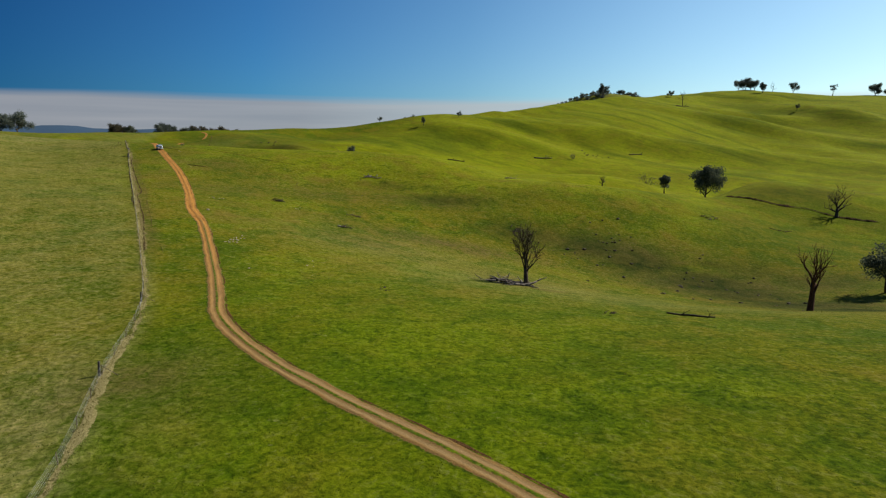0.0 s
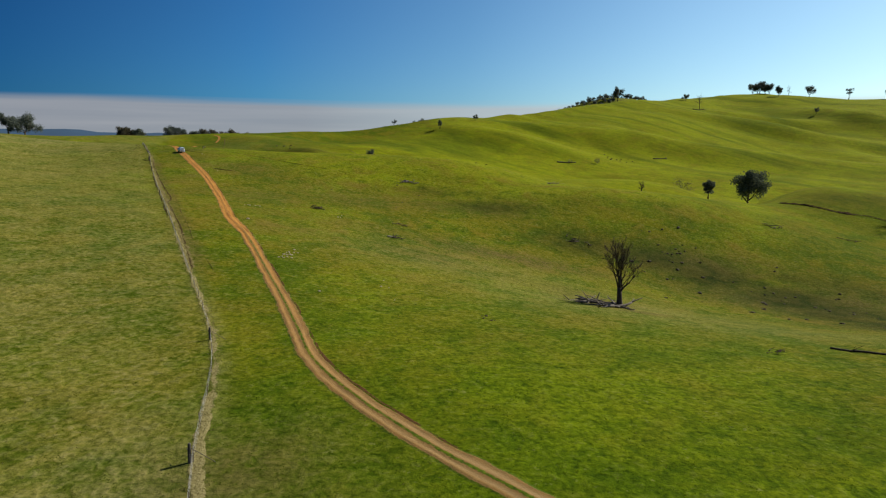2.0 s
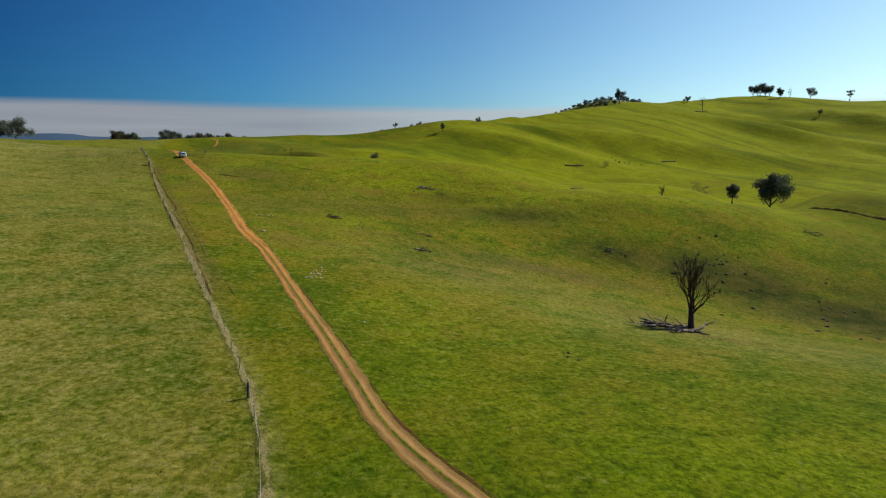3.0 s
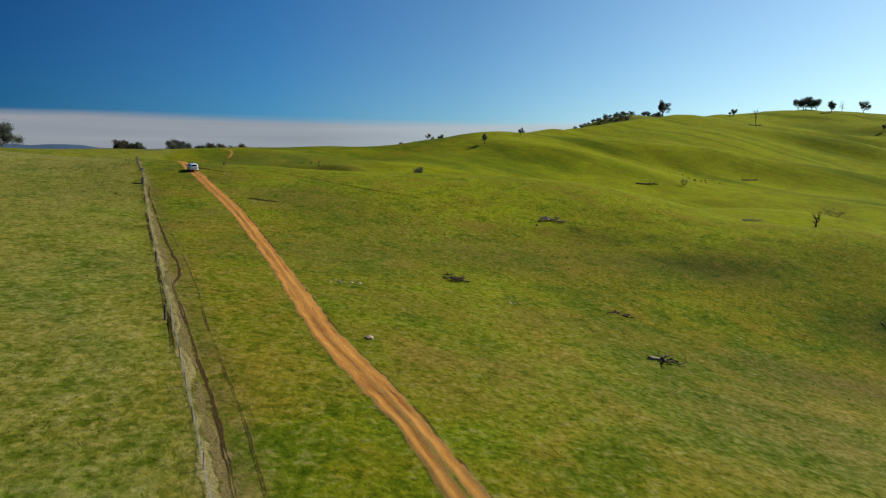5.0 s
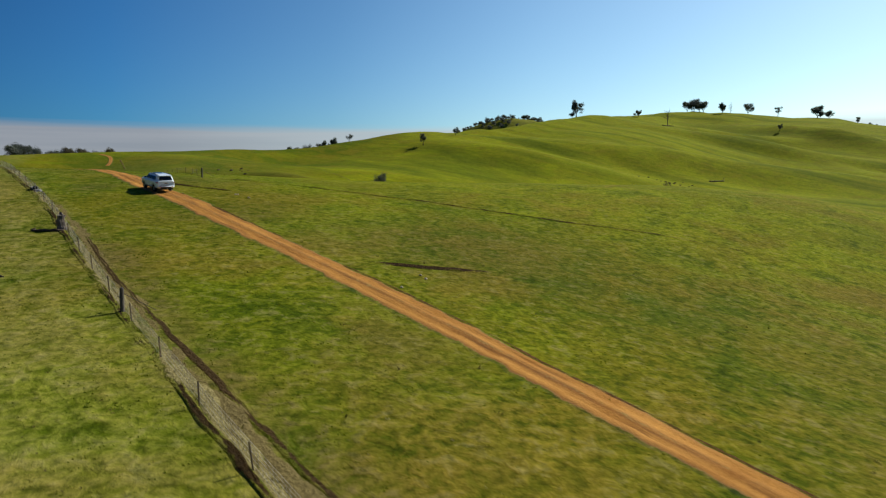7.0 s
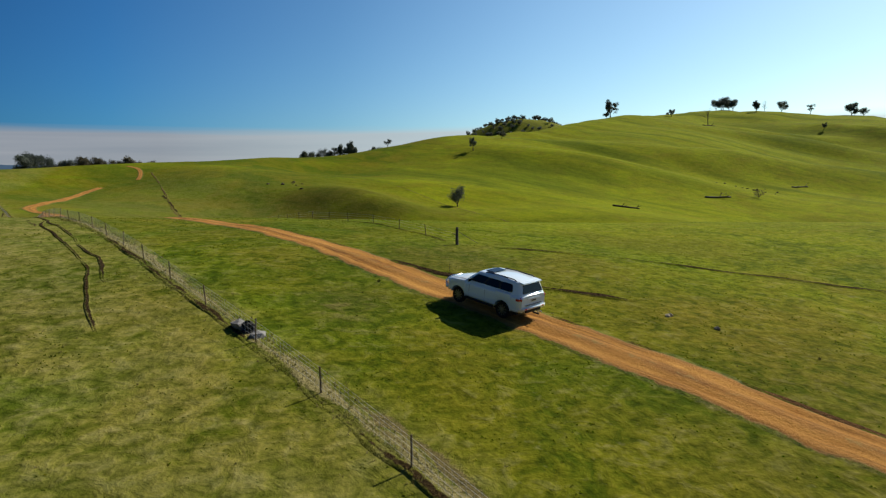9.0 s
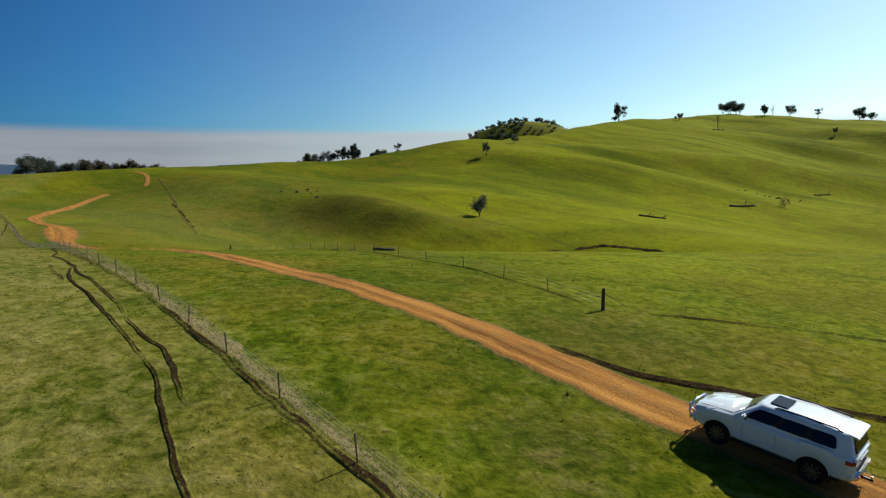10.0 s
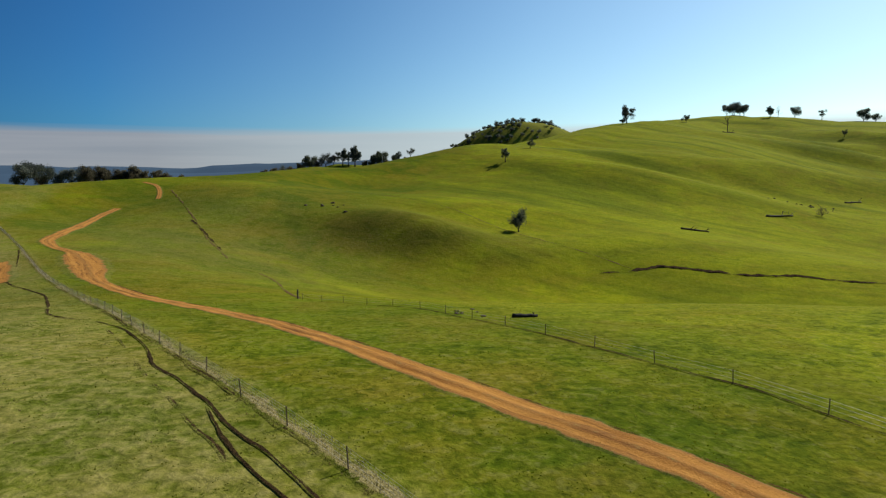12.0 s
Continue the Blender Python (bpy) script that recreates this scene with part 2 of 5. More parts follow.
    # Dark growth, with the far bank's shade painted in the same colours.
    scrub_shade_mask = s.math("MULTIPLY", s.attr("scrub_shade"), s.ramp(s.math("ADD", s.math("MULTIPLY", grain, 0.5), s.math("MULTIPLY", mid, 0.5)), (0.42, 1.0), (0.66, 0.70)), True)
    col = s.mix(scrub_shade_mask, col, s.mix(s.ramp(mid, (0.38, 0.0), (0.60, 1.0)), (0.016, 0.027, 0.004), (0.035, 0.040, 0.007)))
    speck = s.math("MULTIPLY", s.ramp(s.noise(2.1, 3, 0.6), (0.64, 0.0), (0.74, 0.45)), near)
    col = s.mix(speck, col, PALE)
    col = s.mix(s.math("MULTIPLY", near, 0.9), col, s.ramp(small, (0.33, (0.44, 0.49, 0.42)), (0.50, (0.96, 0.96, 0.96)), (0.66, (1.30, 1.24, 1.34))), "MULTIPLY")
    col = s.mix(0.55, col, s.ramp(s.noise(0.48, 4, 0.66, warp=0.3), (0.34, (0.70, 0.76, 0.68)), (0.48, (1.0, 1.0, 1.0)), (0.64, (1.20, 1.14, 1.20))), "MULTIPLY")
    col = s.mix(s.math("MULTIPLY", fresh, 0.9), col, (0.90, 1.0, 0.85), "MULTIPLY")
    col = s.mix(1.0, col, s.ramp(fine, (0.25, 0.80), (0.75, 1.14)), "MULTIPLY")
    return col, s.math("ADD", s.math("ADD", clump, s.math("MULTIPLY", mid, 2.2)), s.math("MULTIPLY", small, 0.5))


def grass_ground():
    s = Shader("pasture", 1.0, 0.02)
    col, relief = pasture_colour(s)
    s.base(col).bump(relief, 0.6, 0.17)
    return s.mat


def worn_line(name, a, b, ragged=1.9):
    """Soil that shows through the pasture in a broken strip."""
    s = Shader(name, 1.0, 0.03)
    grass, relief = pasture_colour(s)
    n1, n2 = s.noise(2.6, 6, 0.7), s.noise(9.0, 5, 0.7)
    soil = s.mix(s.ramp(n2, (0.30, 0.0), (0.68, 1.0)), a, b)
    much = s.math("ADD", s.math("SUBTRACT", s.attr("wear"), s.attr("edge")), s.math("MULTIPLY", s.math("SUBTRACT", s.math("ADD", s.math("MULTIPLY", n1, 0.65), s.math("MULTIPLY", n2, 0.35)), 0.5), ragged))
    s.base(s.mix(s.ramp(much, (0.12, 0.0), (0.30, 1.0)), grass, soil)).bump(s.math("ADD", relief, n2), 0.9, 0.12)
    return s.mat


def tuft_mat(name, a, b, c):
    s = Shader(name, 1.0, 0.02)
    col = s.ramp(s.math("ADD", s.math("MULTIPLY", s.island(), 0.16), s.math("ADD", s.math("MULTIPLY", s.noise(0.20, 6, 0.66, warp=0.6), 0.50), s.math("SUBTRACT", s.math("MULTIPLY", s.noise(0.055, 5, 0.62, warp=0.8), 0.34), s.math("MULTIPLY", s.attr("fresh"), 0.06)))), (0.42, a), (0.50, b), (0.59, c))
    # The blades take the same painted sunlight as the ground.
    col = s.mix(s.math("MULTIPLY", s.attr("painted_sun"), 0.75), col, (0.150, 0.188, 0.005))
    s.base(col)
    thin = s.n.new("ShaderNodeBsdfTranslucent")
    s.l.new(col, thin.inputs["Color"])
    both = s.n.new("ShaderNodeMixShader")
    both.inputs[0].default_value = 0.62
    s.l.new(s.bsdf.outputs[0], both.inputs[1])
    s.l.new(thin.outputs[0], both.inputs[2])
    s.l.new(both.outputs[0], s.n["Material Output"].inputs["Surface"])
    return s.mat


def dirt_road():
    s = Shader("orange_dirt", 0.95, 0.08)
    lane = s.n.new("ShaderNodeCombineXYZ")
    s.l.new(s.math("MULTIPLY", s.attr("along"), 0.16), lane.inputs[0])
    s.l.new(s.math("MULTIPLY", s.attr("across"), 2.4), lane.inputs[1])
    streak = s.n.new("ShaderNodeTexNoise")
    streak.inputs["Scale"].default_value, streak.inputs["Detail"].default_value, streak.inputs["Roughness"].default_value = 1.0, 6.0, 0.65
    s.l.new(lane.outputs[0], streak.inputs["Vector"])
    streak = streak.outputs["Fac"]
    mid, fine = s.noise(0.9, 6, 0.65), s.noise(11.0, 5, 0.7)
    both = s.math("ADD", s.math("MULTIPLY", streak, 0.6), s.math("MULTIPLY", mid, 0.4))
    col = s.mix(s.ramp(both, (0.36, 0.0), (0.60, 1.0)), (0.265, 0.110, 0.018), (0.465, 0.230, 0.050))
    col = s.mix(s.math("MULTIPLY", s.ramp(streak, (0.36, 0.85), (0.47, 0.0)), s.ramp(mid, (0.35, 0.3), (0.6, 1.0))), col, (0.120, 0.052, 0.016))
    crown = s.math("MULTIPLY", s.math("SUBTRACT", 1.0, s.attr("wheel")), s.ramp(mid, (0.36, 0.15), (0.56, 0.70)))
    col = s.mix(crown, col, (0.190, 0.086, 0.024))
    col = s.mix(s.attr("pale"), col, s.mix(mid, (0.215, 0.142, 0.056), (0.350, 0.245, 0.115)))
    col = s.mix(s.math("MULTIPLY", s.attr("grown"), s.ramp(mid, (0.36, 0.55), (0.58, 1.0))), col, (0.118, 0.084, 0.028))
    grass, relief = pasture_colour(s)
    edge_n = s.math("ADD", s.math("MULTIPLY", s.noise(1.6, 6, 0.7), 0.6), s.math("MULTIPLY", s.noise(5.5, 4, 0.7), 0.4))
    # Trodden earth, half grown over, between the wheels and along the rims.
    trodden = s.mix(s.ramp(edge_n, (0.40, 0.0), (0.60, 1.0)), (0.165, 0.098, 0.030), (0.250, 0.160, 0.050))
    col = s.mix(s.ramp(s.math("ADD", s.attr("verge"), s.math("MULTIPLY", s.math("SUBTRACT", edge_n, 0.5), 1.6)), (0.30, 0.0), (0.48, 0.85)), col, trodden)
    col = s.mix(s.ramp(s.math("ADD", s.attr("verge"), s.math("MULTIPLY", s.math("SUBTRACT", edge_n, 0.5), 1.8)), (0.52, 0.0), (0.66, 1.0)), col, grass)
    col = s.mix(1.0, col, s.ramp(fine, (0.25, 0.74), (0.75, 1.18)), "MULTIPLY")
    s.base(col).bump(s.math("ADD", s.math("ADD", streak, mid), fine), 0.8, 0.06)
    return s.mat


def plain(name, color, rough=0.8, spec=0.3, metal=0.0, grain=12.0, vary=0.25, bump=0.0, coat=0.0):
    s = Shader(name, rough, spec, metal)
    n = s.noise(grain, 5, 0.6)
    lo, hi = tuple(v * (1 - vary) for v in color), tuple(min(1.0, v * (1 + vary)) for v in color)
    s.base(s.mix(s.ramp(n, (0.3, 0.0), (0.7, 1.0)), lo, hi))
    if bump:
        s.bump(n, 0.5, bump)
    s.bsdf.inputs["Coat Weight"].default_value = coat
    return s.mat


def bark(name, a, b):
    s = Shader(name, 0.95, 0.1)
    grain = s.noise(5.0, 6, 0.7, (1, 1, 0.18))
    s.base(s.mix(s.ramp(grain, (0.3, 0.0), (0.7, 1.0)), a, b)).bump(grain, 0.9, 0.05)
    return s.mat


def foliage(name, a, b, c, through=0.42):
    s = Shader(name, 0.8, 0.08)
    col = s.ramp(s.island(), (0.0, a), (0.5, b), (1.0, c))
    s.base(col)
    thin = s.n.new("ShaderNodeBsdfTranslucent")
    s.l.new(col, thin.inputs["Color"])
    both = s.n.new("ShaderNodeMixShader")
    both.inputs[0].default_value = through
    s.l.new(s.bsdf.outputs[0], both.inputs[1])
    s.l.new(thin.outputs[0], both.inputs[2])
    s.l.new(both.outputs[0], s.n["Material Output"].inputs["Surface"])
    return s.mat


M_GROUND = grass_ground()
M_ROAD = dirt_road()
M_TUFT = tuft_mat("grass_blades", (0.046, 0.080, 0.004), (0.086, 0.112, 0.005), (0.160, 0.160, 0.014))
M_STRAW = tuft_mat("dry_grass", (0.12, 0.105, 0.026), (0.195, 0.175, 0.055), (0.27, 0.245, 0.10))
M_STRAWBED = worn_line("bleached_grass_bed", (0.155, 0.132, 0.046), (0.310, 0.265, 0.115), 1.9)
M_TUSSOCK = tuft_mat("dark_tussock", (0.034, 0.046, 0.008), (0.062, 0.066, 0.014), (0.105, 0.095, 0.030))
M_DULLSTONE = plain("dull_stone", (0.070, 0.058, 0.038), 0.95, 0.1, grain=4.0, vary=0.5, bump=0.05)
M_SOIL = worn_line("bare_soil", (0.060, 0.038, 0.016), (0.140, 0.090, 0.042))
M_RUT = worn_line("worn_rut", (0.018, 0.012, 0.005), (0.078, 0.050, 0.020), 1.8)
M_CUT = worn_line("crumbled_edge", (0.035, 0.018, 0.008), (0.130, 0.066, 0.024), 2.0)
M_PAD = worn_line("trodden_pad", (0.100, 0.080, 0.028), (0.195, 0.155, 0.062), 1.6)
# Soil with the shadow of troughs and cut steps put into its near-black.
M_BANK = worn_line("bank_soil_and_shadow", (0.006, 0.0045, 0.003), (0.062, 0.040, 0.016), 2.1)
M_DEADWOOD = bark("weathered_wood", (0.060, 0.048, 0.038), (0.190, 0.165, 0.140))
M_PALEWOOD = bark("bleached_wood", (0.20, 0.17, 0.13), (0.42, 0.37, 0.29))
M_TRUNK = bark("dark_bark", (0.035, 0.025, 0.018), (0.110, 0.085, 0.062))
M_REDBARK = bark("rusty_bark", (0.050, 0.024, 0.014), (0.140, 0.070, 0.040))
M_LEAF = foliage("eucalypt_leaves", (0.046, 0.062, 0.040), (0.096, 0.116, 0.074), (0.165, 0.182, 0.118))
# Paler, bluer copy of the gum leaves, with distance haze in the colour.
M_LEAF_RIDGE = foliage("hazed_gum_leaves", (0.070, 0.092, 0.076), (0.115, 0.136, 0.108), (0.175, 0.190, 0.148))
M_LEAF_DRY = foliage("brownish_leaves", (0.050, 0.046, 0.028), (0.102, 0.094, 0.056), (0.180, 0.160, 0.104))
# Distance haze is mixed into the leaf colour of the knoll trees.
M_LEAF_FAR = foliage("haze_tinted_leaves", (0.085, 0.108, 0.085), (0.125, 0.145, 0.115), (0.175, 0.190, 0.150))
M_STONE = plain("lichen_stone", (0.30, 0.255, 0.175), 0.9, 0.2, grain=4.0, vary=0.45, bump=0.05)
M_CHAR = plain("charred_wood", (0.020, 0.018, 0.017), 0.9, 0.2, grain=6.0, vary=0.5, bump=0.04)
M_ASH = plain("grey_ash_stone", (0.22, 0.21, 0.20), 0.95, 0.1, grain=5.0, vary=0.4, bump=0.03)
M_POST = bark("grey_post_wood", (0.050, 0.043, 0.036), (0.160, 0.140, 0.115))
M_STEEL = plain("rusty_steel", (0.20, 0.145, 0.10), 0.8, 0.3, 0.1, grain=20.0)
M_WIRE = plain("galvanised_wire", (0.52, 0.52, 0.50), 0.5, 0.5, 0.35, grain=30.0)
M_PAINT = plain("white_paint", (0.75, 0.84, 0.88), 0.16, 0.5, grain=1.5, vary=0.02, coat=0.8)
M_GLASS = plain("tinted_glass", (0.005, 0.006, 0.007), 0.06, 0.22, grain=2.0, vary=0.1)
M_SCREEN = plain("windscreen_glass", (0.10, 0.13, 0.10), 0.06, 0.3, grain=2.0, vary=0.1)
M_RUBBER = plain("black_rubber", (0.016, 0.015, 0.014), 0.85, 0.2, grain=14.0, vary=0.4)
M_TRIM = plain("black_plastic", (0.018, 0.018, 0.019), 0.55, 0.3, grain=14.0)
M_ALLOY = plain("alloy", (0.24, 0.24, 0.25), 0.35, 0.5, 0.9, grain=8.0)
M_CHROME = plain("polished_bar", (0.72, 0.72, 0.72), 0.15, 0.5, 1.0, grain=8.0, vary=0.05)
M_RED = plain("red_lens", (0.50, 0.006, 0.018), 0.15, 0.5, grain=8.0, coat=0.6)
M_LAMP = plain("clear_lens", (0.60, 0.62, 0.64), 0.08, 0.6, grain=8.0, vary=0.1, coat=0.6)
M_PLATE = plain("plate", (0.62, 0.60, 0.48), 0.5, 0.3, grain=8.0, vary=0.05)
# The blue of distance haze is put into the forest colour.
M_RANGE = foliage("hazed_far_forest", (0.036, 0.070, 0.115), (0.042, 0.078, 0.128), (0.050, 0.088, 0.140), 0.0)

# ---- the lie of the land ----
# Hills and hollows: centre x, y, height, half-length, half-width, bearing in degrees.
BASE_LEVEL = -4.52
LANDFORMS = {
    "east_hill": (385.35, 889.61, 111.55, 391.82, 293.12, 40.7),
    "east_hill_hollow": (329.79, 687.75, -35.11, 240.97, 130.55, 72.8),
    "north_spur": (-92.75, 737.19, 5.67, 462.09, 24.59, 84.4),
    "north_rise": (70.7, 613.2, 17.68, 994.52, 132.04, 9.7),
    "west_field": (-232.14, 211.4, 28.38, 139.56, 381.15, 15.8),
    "gate_knoll": (-112, 219.71, 9.57, 48.39, 163.28, 81.4),
}
LANDFORMS.update({
    "paddock_shoulder": (-0.53, 221.55, 11.74, 42.26, 585.02, 56.9),
    "east_shoulder": (157.59, 205.62, 16.24, 408.28, 41.48, 145.1),
    "gully": (110.42, 155.31, -19.63, 59.5, 134.75, 115.8),
    "track_swale": (31.76, 73.67, 7.21, 70.52, 611.54, 71.1),
    "valley_head": (-56.52, 304.85, -14.02, 198.89, 65.36, 174.5),
    "terrace": (30.97, 453.34, 9.52, 61.6, 24.85, 135.4),
    "mid_spur": (-35.35, 446.43, 13.35, 140.35, 98.96, 86.3),
    "long_rib": (11.55, 569.19, 5.21, 983.68, 22.66, 38.5),
    "valley_floor": (-215.16, 337.75, -7.27, 363.74, 31.85, 119.5),
    "side_hollow": (87.85, 249.38, -7.81, 19.43, 107.62, 123.3),
    "upper_terrace": (175.09, 450.45, 12.04, 172.11, 31.24, 152.1),
    "north_ridge": (-61.25, 997.5, 31.5, 166.25, 61.25, 4.0),
})
LANDFORMS.update({
    "wooded_knoll": (490, 1745, 160.0, 225, 160, 0.0),
    "knoll_west_shoulder": (300, 1770, 50.0, 130, 100, 0.0),
    "gum_hollow": (98, 235, -6.2, 21, 13, 66.8),
    "tree_bench": (-45, 360, -3.6, 26, 19, 0.0),
    "rib_top": (13, 521, 4.3, 45, 30, 38.0),
    "dark_bank": (-82, 353, 4.4, 24, 11, 142.0),
    "tree_spur": (402, 809, 7.5, 55, 40, 40.0),
    "east_end": (600, 846, 17.0, 62, 48, 160.0),
    "first_fold": (128, 512, 4.5, 52, 20, 96.3),
    "second_fold": (302, 598, 9.0, 95, 22, 137.5),
    "third_fold": (403, 654, 8.0, 60, 20, 104.5),
    "upper_fold": (312, 668, 6.5, 60, 18, 162.0),
})


def hashed(i, j, seed):
    v = np.sin(i * 127.1 + j * 311.7 + seed * 74.7) * 43758.5453
    return v - np.floor(v)


def value_noise(x, y, size, seed):
    """Smooth noise from -1 to 1 with cells of that size in metres."""
    u, v = x / size, y / size
    i, j = np.floor(u), np.floor(v)
    a, b = u - i, v - j
    a, b = a * a * (3 - 2 * a), b * b * (3 - 2 * b)
    top = hashed(i, j, seed) * (1 - a) + hashed(i + 1, j, seed) * a
    low = hashed(i, j + 1, seed) * (1 - a) + hashed(i + 1, j + 1, seed) * a
    return 2 * (top * (1 - b) + low * b) - 1


def ground_z(x, y):
    x, y = np.asarray(x, float), np.asarray(y, float)
    z = BASE_LEVEL + 0 * x
    for cx, cy, rise, along, across, bearing in LANDFORMS.values():
        c, s = math.cos(radians(bearing)), math.sin(radians(bearing))
        u, v = (x - cx) * c + (y - cy) * s, (y - cy) * c - (x - cx) * s
        z = z + rise * np.exp(-((u / along) ** 2) - (v / across) ** 2)
    far = np.clip((np.hypot(x + 60, y - 200) - 150) / 500, 0, 1)
    z = z + value_noise(x + 0.3 * y, y, 23, 1) * (0.16 + 0.5 * far) + value_noise(x, y - 0.4 * x, 9, 2) * (0.08 + 0.15 * far)
    # Spurs and hollows that run down the big eastern hill.
    hill = np.clip((x + 0.35 * y - 110) / 160, 0, 1) * np.clip((y - 290) / 120, 0, 1)
    across = 0.80 * x + 0.60 * y + 45 * value_noise(x, y, 130, 21)
    z = z + hill * (0.6 * np.sin(across / 27.0) + 1.7 * value_noise(across, 0.35 * (y - x), 37, 22) + 0.6 * value_noise(across, 0.15 * (y - x), 13, 23))
    return z + value_noise(x, y, 2.7, 3) * 0.045 + value_noise(x, y, 90, 4) * far * 1.2


def resample(points, step):
    """Evenly spaced points along a smooth line through the given ones."""
    p = np.array(points, float)
    out = []
    for k in range(len(p) - 1):
        a, b, c, d = p[max(k - 1, 0)], p[k], p[k + 1], p[min(k + 2, len(p) - 1)]
        n = max(2, int(np.linalg.norm(c - b) / (step * 0.25)))
        for t in np.linspace(0, 1, n, endpoint=False):
            out.append(0.5 * (2 * b + (c - a) * t + (2 * a - 5 * b + 4 * c - d) * t**2 + (3 * b - a - 3 * c + d) * t**3))
    out.append(p[-1])
    out = np.array(out)
    run = np.r_[0, np.cumsum(np.hypot(*np.diff(out, axis=0).T))]
    at = np.arange(0, run[-1], step)
    return np.stack([np.interp(at, run, out[:, 0]), np.interp(at, run, out[:, 1])], 1)


ROAD = [(52.1, -30.9), (32.8, -7.3), (17.1, 12.8), (4.7, 27.6), (-3.6, 35.7), (-11.7, 43.8), (-19.6, 54.8), (-23.4, 64.1), (-28.4, 76.9), (-39.8, 104.0), (-47.1, 117.8), (-51.3, 127.5), (-56.5, 139.8), (-62.4, 152.2), (-68.4, 163.9), (-73.9, 173.3), (-79.7, 182.7), (-85.0, 191.9), (-88.8, 198.5), (-93.7, 207.7), (-97.2, 213.7), (-99.8, 217.9), (-104.0, 225.5), (-108.3, 235.2), (-112.8, 244.1), (-118.9, 255.6), (-127.2, 269.7), (-134.5, 283.3), (-141.5, 301.9), (-145.8, 312.0), (-149.3, 319.3)]
ROAD_UP = [(-147.7, 318.2), (-150.3, 320.6), (-154.6, 326.5), (-158.4, 334.0), (-159.4, 339.5), (-159.8, 346.0), (-161.4, 362.0), (-162.2, 380.0), (-160.2, 391.0)]
ROAD_TOP = [(-151.4, 399.5), (-151.6, 402.5), (-152.7, 409.2), (-155.4, 416.1), (-160, 420.0)]
FENCE = [(-10.5, 0), (-16.2, 17.5), (-19.4, 30.4), (-23.4, 42.2), (-28.7, 59), (-40.2, 82.9), (-54.7, 111.7), (-62.4, 126.9), (-74.9, 151.4), (-84.6, 170.5), (-92.9, 187.7), (-99.4, 199.6), (-106.4, 213.3), (-115.2, 230.5), (-127.8, 258.8), (-145.2, 295.1), (-161, 327.7), (-179.4, 360.5)]
SIDE_FENCE = [(-86, 208.6), (-87.7, 214.3), (-89.2, 218.8), (-90.9, 222.4), (-93.0, 227.9), (-96.2, 237.1), (-98.9, 245.9), (-102.8, 253.4), (-105.1, 257.5), (-109.0, 264.4)]
CROSS_LINE = [(-85.3, 208.8), (-80.5, 206.3), (-76.1, 204.5), (-72.1, 202.3), (-64.3, 198.4), (-57.6, 194.2), (-50.6, 191.5), (-44.6, 189.5), (-36.8, 186.4)]
road_line, fence_line = resample(ROAD, 1.0), resample(FENCE, 1.0)


# ---- building helpers ----
def mesh_object(name, verts, faces, mat, parent=None, label="", smooth=False):
    me = bpy.data.meshes.new(name)
    me.from_pydata([tuple(v) for v in verts], [], [tuple(f) for f in faces])
    me.materials.append(mat)
    if smooth:
        me.polygons.foreach_set("use_smooth", [True] * len(me.polygons))
    me.update()
    ob = new(name, me)
    ob.parent = parent
    if label:
        ob["label"] = label
    return ob


def part(name, bm, mat, parent, label="", smooth=False):
    """Links a bmesh as one mesh object under a thing or a part."""
    me = bpy.data.meshes.new(name)
    bm.normal_update()
    bm.to_mesh(me)
    bm.free()
    me.materials.append(mat)
    if smooth:
        me.polygons.foreach_set("use_smooth", [True] * len(me.polygons))
    ob = new(name, me)
    ob.parent = parent
    if label:
        ob["label"] = label
    return ob


def empty(name, m, label, category, group=""):
    ob = new(name)
    ob.matrix_basis = m
    return tagged(ob, label, category, group)


def tube(verts, faces, path, radii, sides=6):
    """Adds a tapered tube along a path to the lists."""
    first = len(verts)
    path = [Vector(p) for p in path]
    for k, p in enumerate(path):
        d = (path[min(k + 1, len(path) - 1)] - path[max(k - 1, 0)]).normalized()
        side = d.cross(Vector((0.31, 0.17, 0.93)) if abs(d.z) < 0.9 else Vector((1, 0, 0))).normalized()
        up = d.cross(side)
        for a in range(sides):
            t = 2 * math.pi * a / sides
            verts.append(p + radii[k] * (math.cos(t) * side + math.sin(t) * up))
    for k in range(len(path) - 1):
        for a in range(sides):
            b = (a + 1) % sides
            faces.append((first + k * sides + a, first + k * sides + b, first + (k + 1) * sides + b, first + (k + 1) * sides + a))
    faces.append(tuple(first + a for a in reversed(range(sides))))
    faces.append(tuple(first + (len(path) - 1) * sides + a for a in range(sides)))


# ---- ground ----
def spread(fine_lo, fine_hi, step, mids, far_lo, far_hi, growth=1.12):
    """Grid lines: even in the middle, then wider and wider to both ends."""
    lines = list(np.arange(fine_lo, fine_hi + step, step))
    d, limit = step, mids
    while lines[-1] < far_hi:
        d = min(d * growth, 160 if lines[-1] > 2100 else 22.0 if lines[-1] > limit else 6.0)
        lines.append(lines[-1] + d)
    d = step
    while lines[0] > far_lo:
        d *= growth
        lines.insert(0, lines[0] - min(d, 160))
    return np.array(lines)


gx = spread(-154, 62, 0.9, 370, -4600, 4600)
gy = spread(14, 330, 0.9, 640, -1500, 4700)
X, Y = np.meshgrid(gx, gy)
Z = ground_z(X, Y)
rows, cols = X.shape
index = np.arange(rows * cols).reshape(rows, cols)
quads = np.stack([index[:-1, :-1], index[:-1, 1:], index[1:, 1:], index[1:, :-1]], -1).reshape(-1, 4)


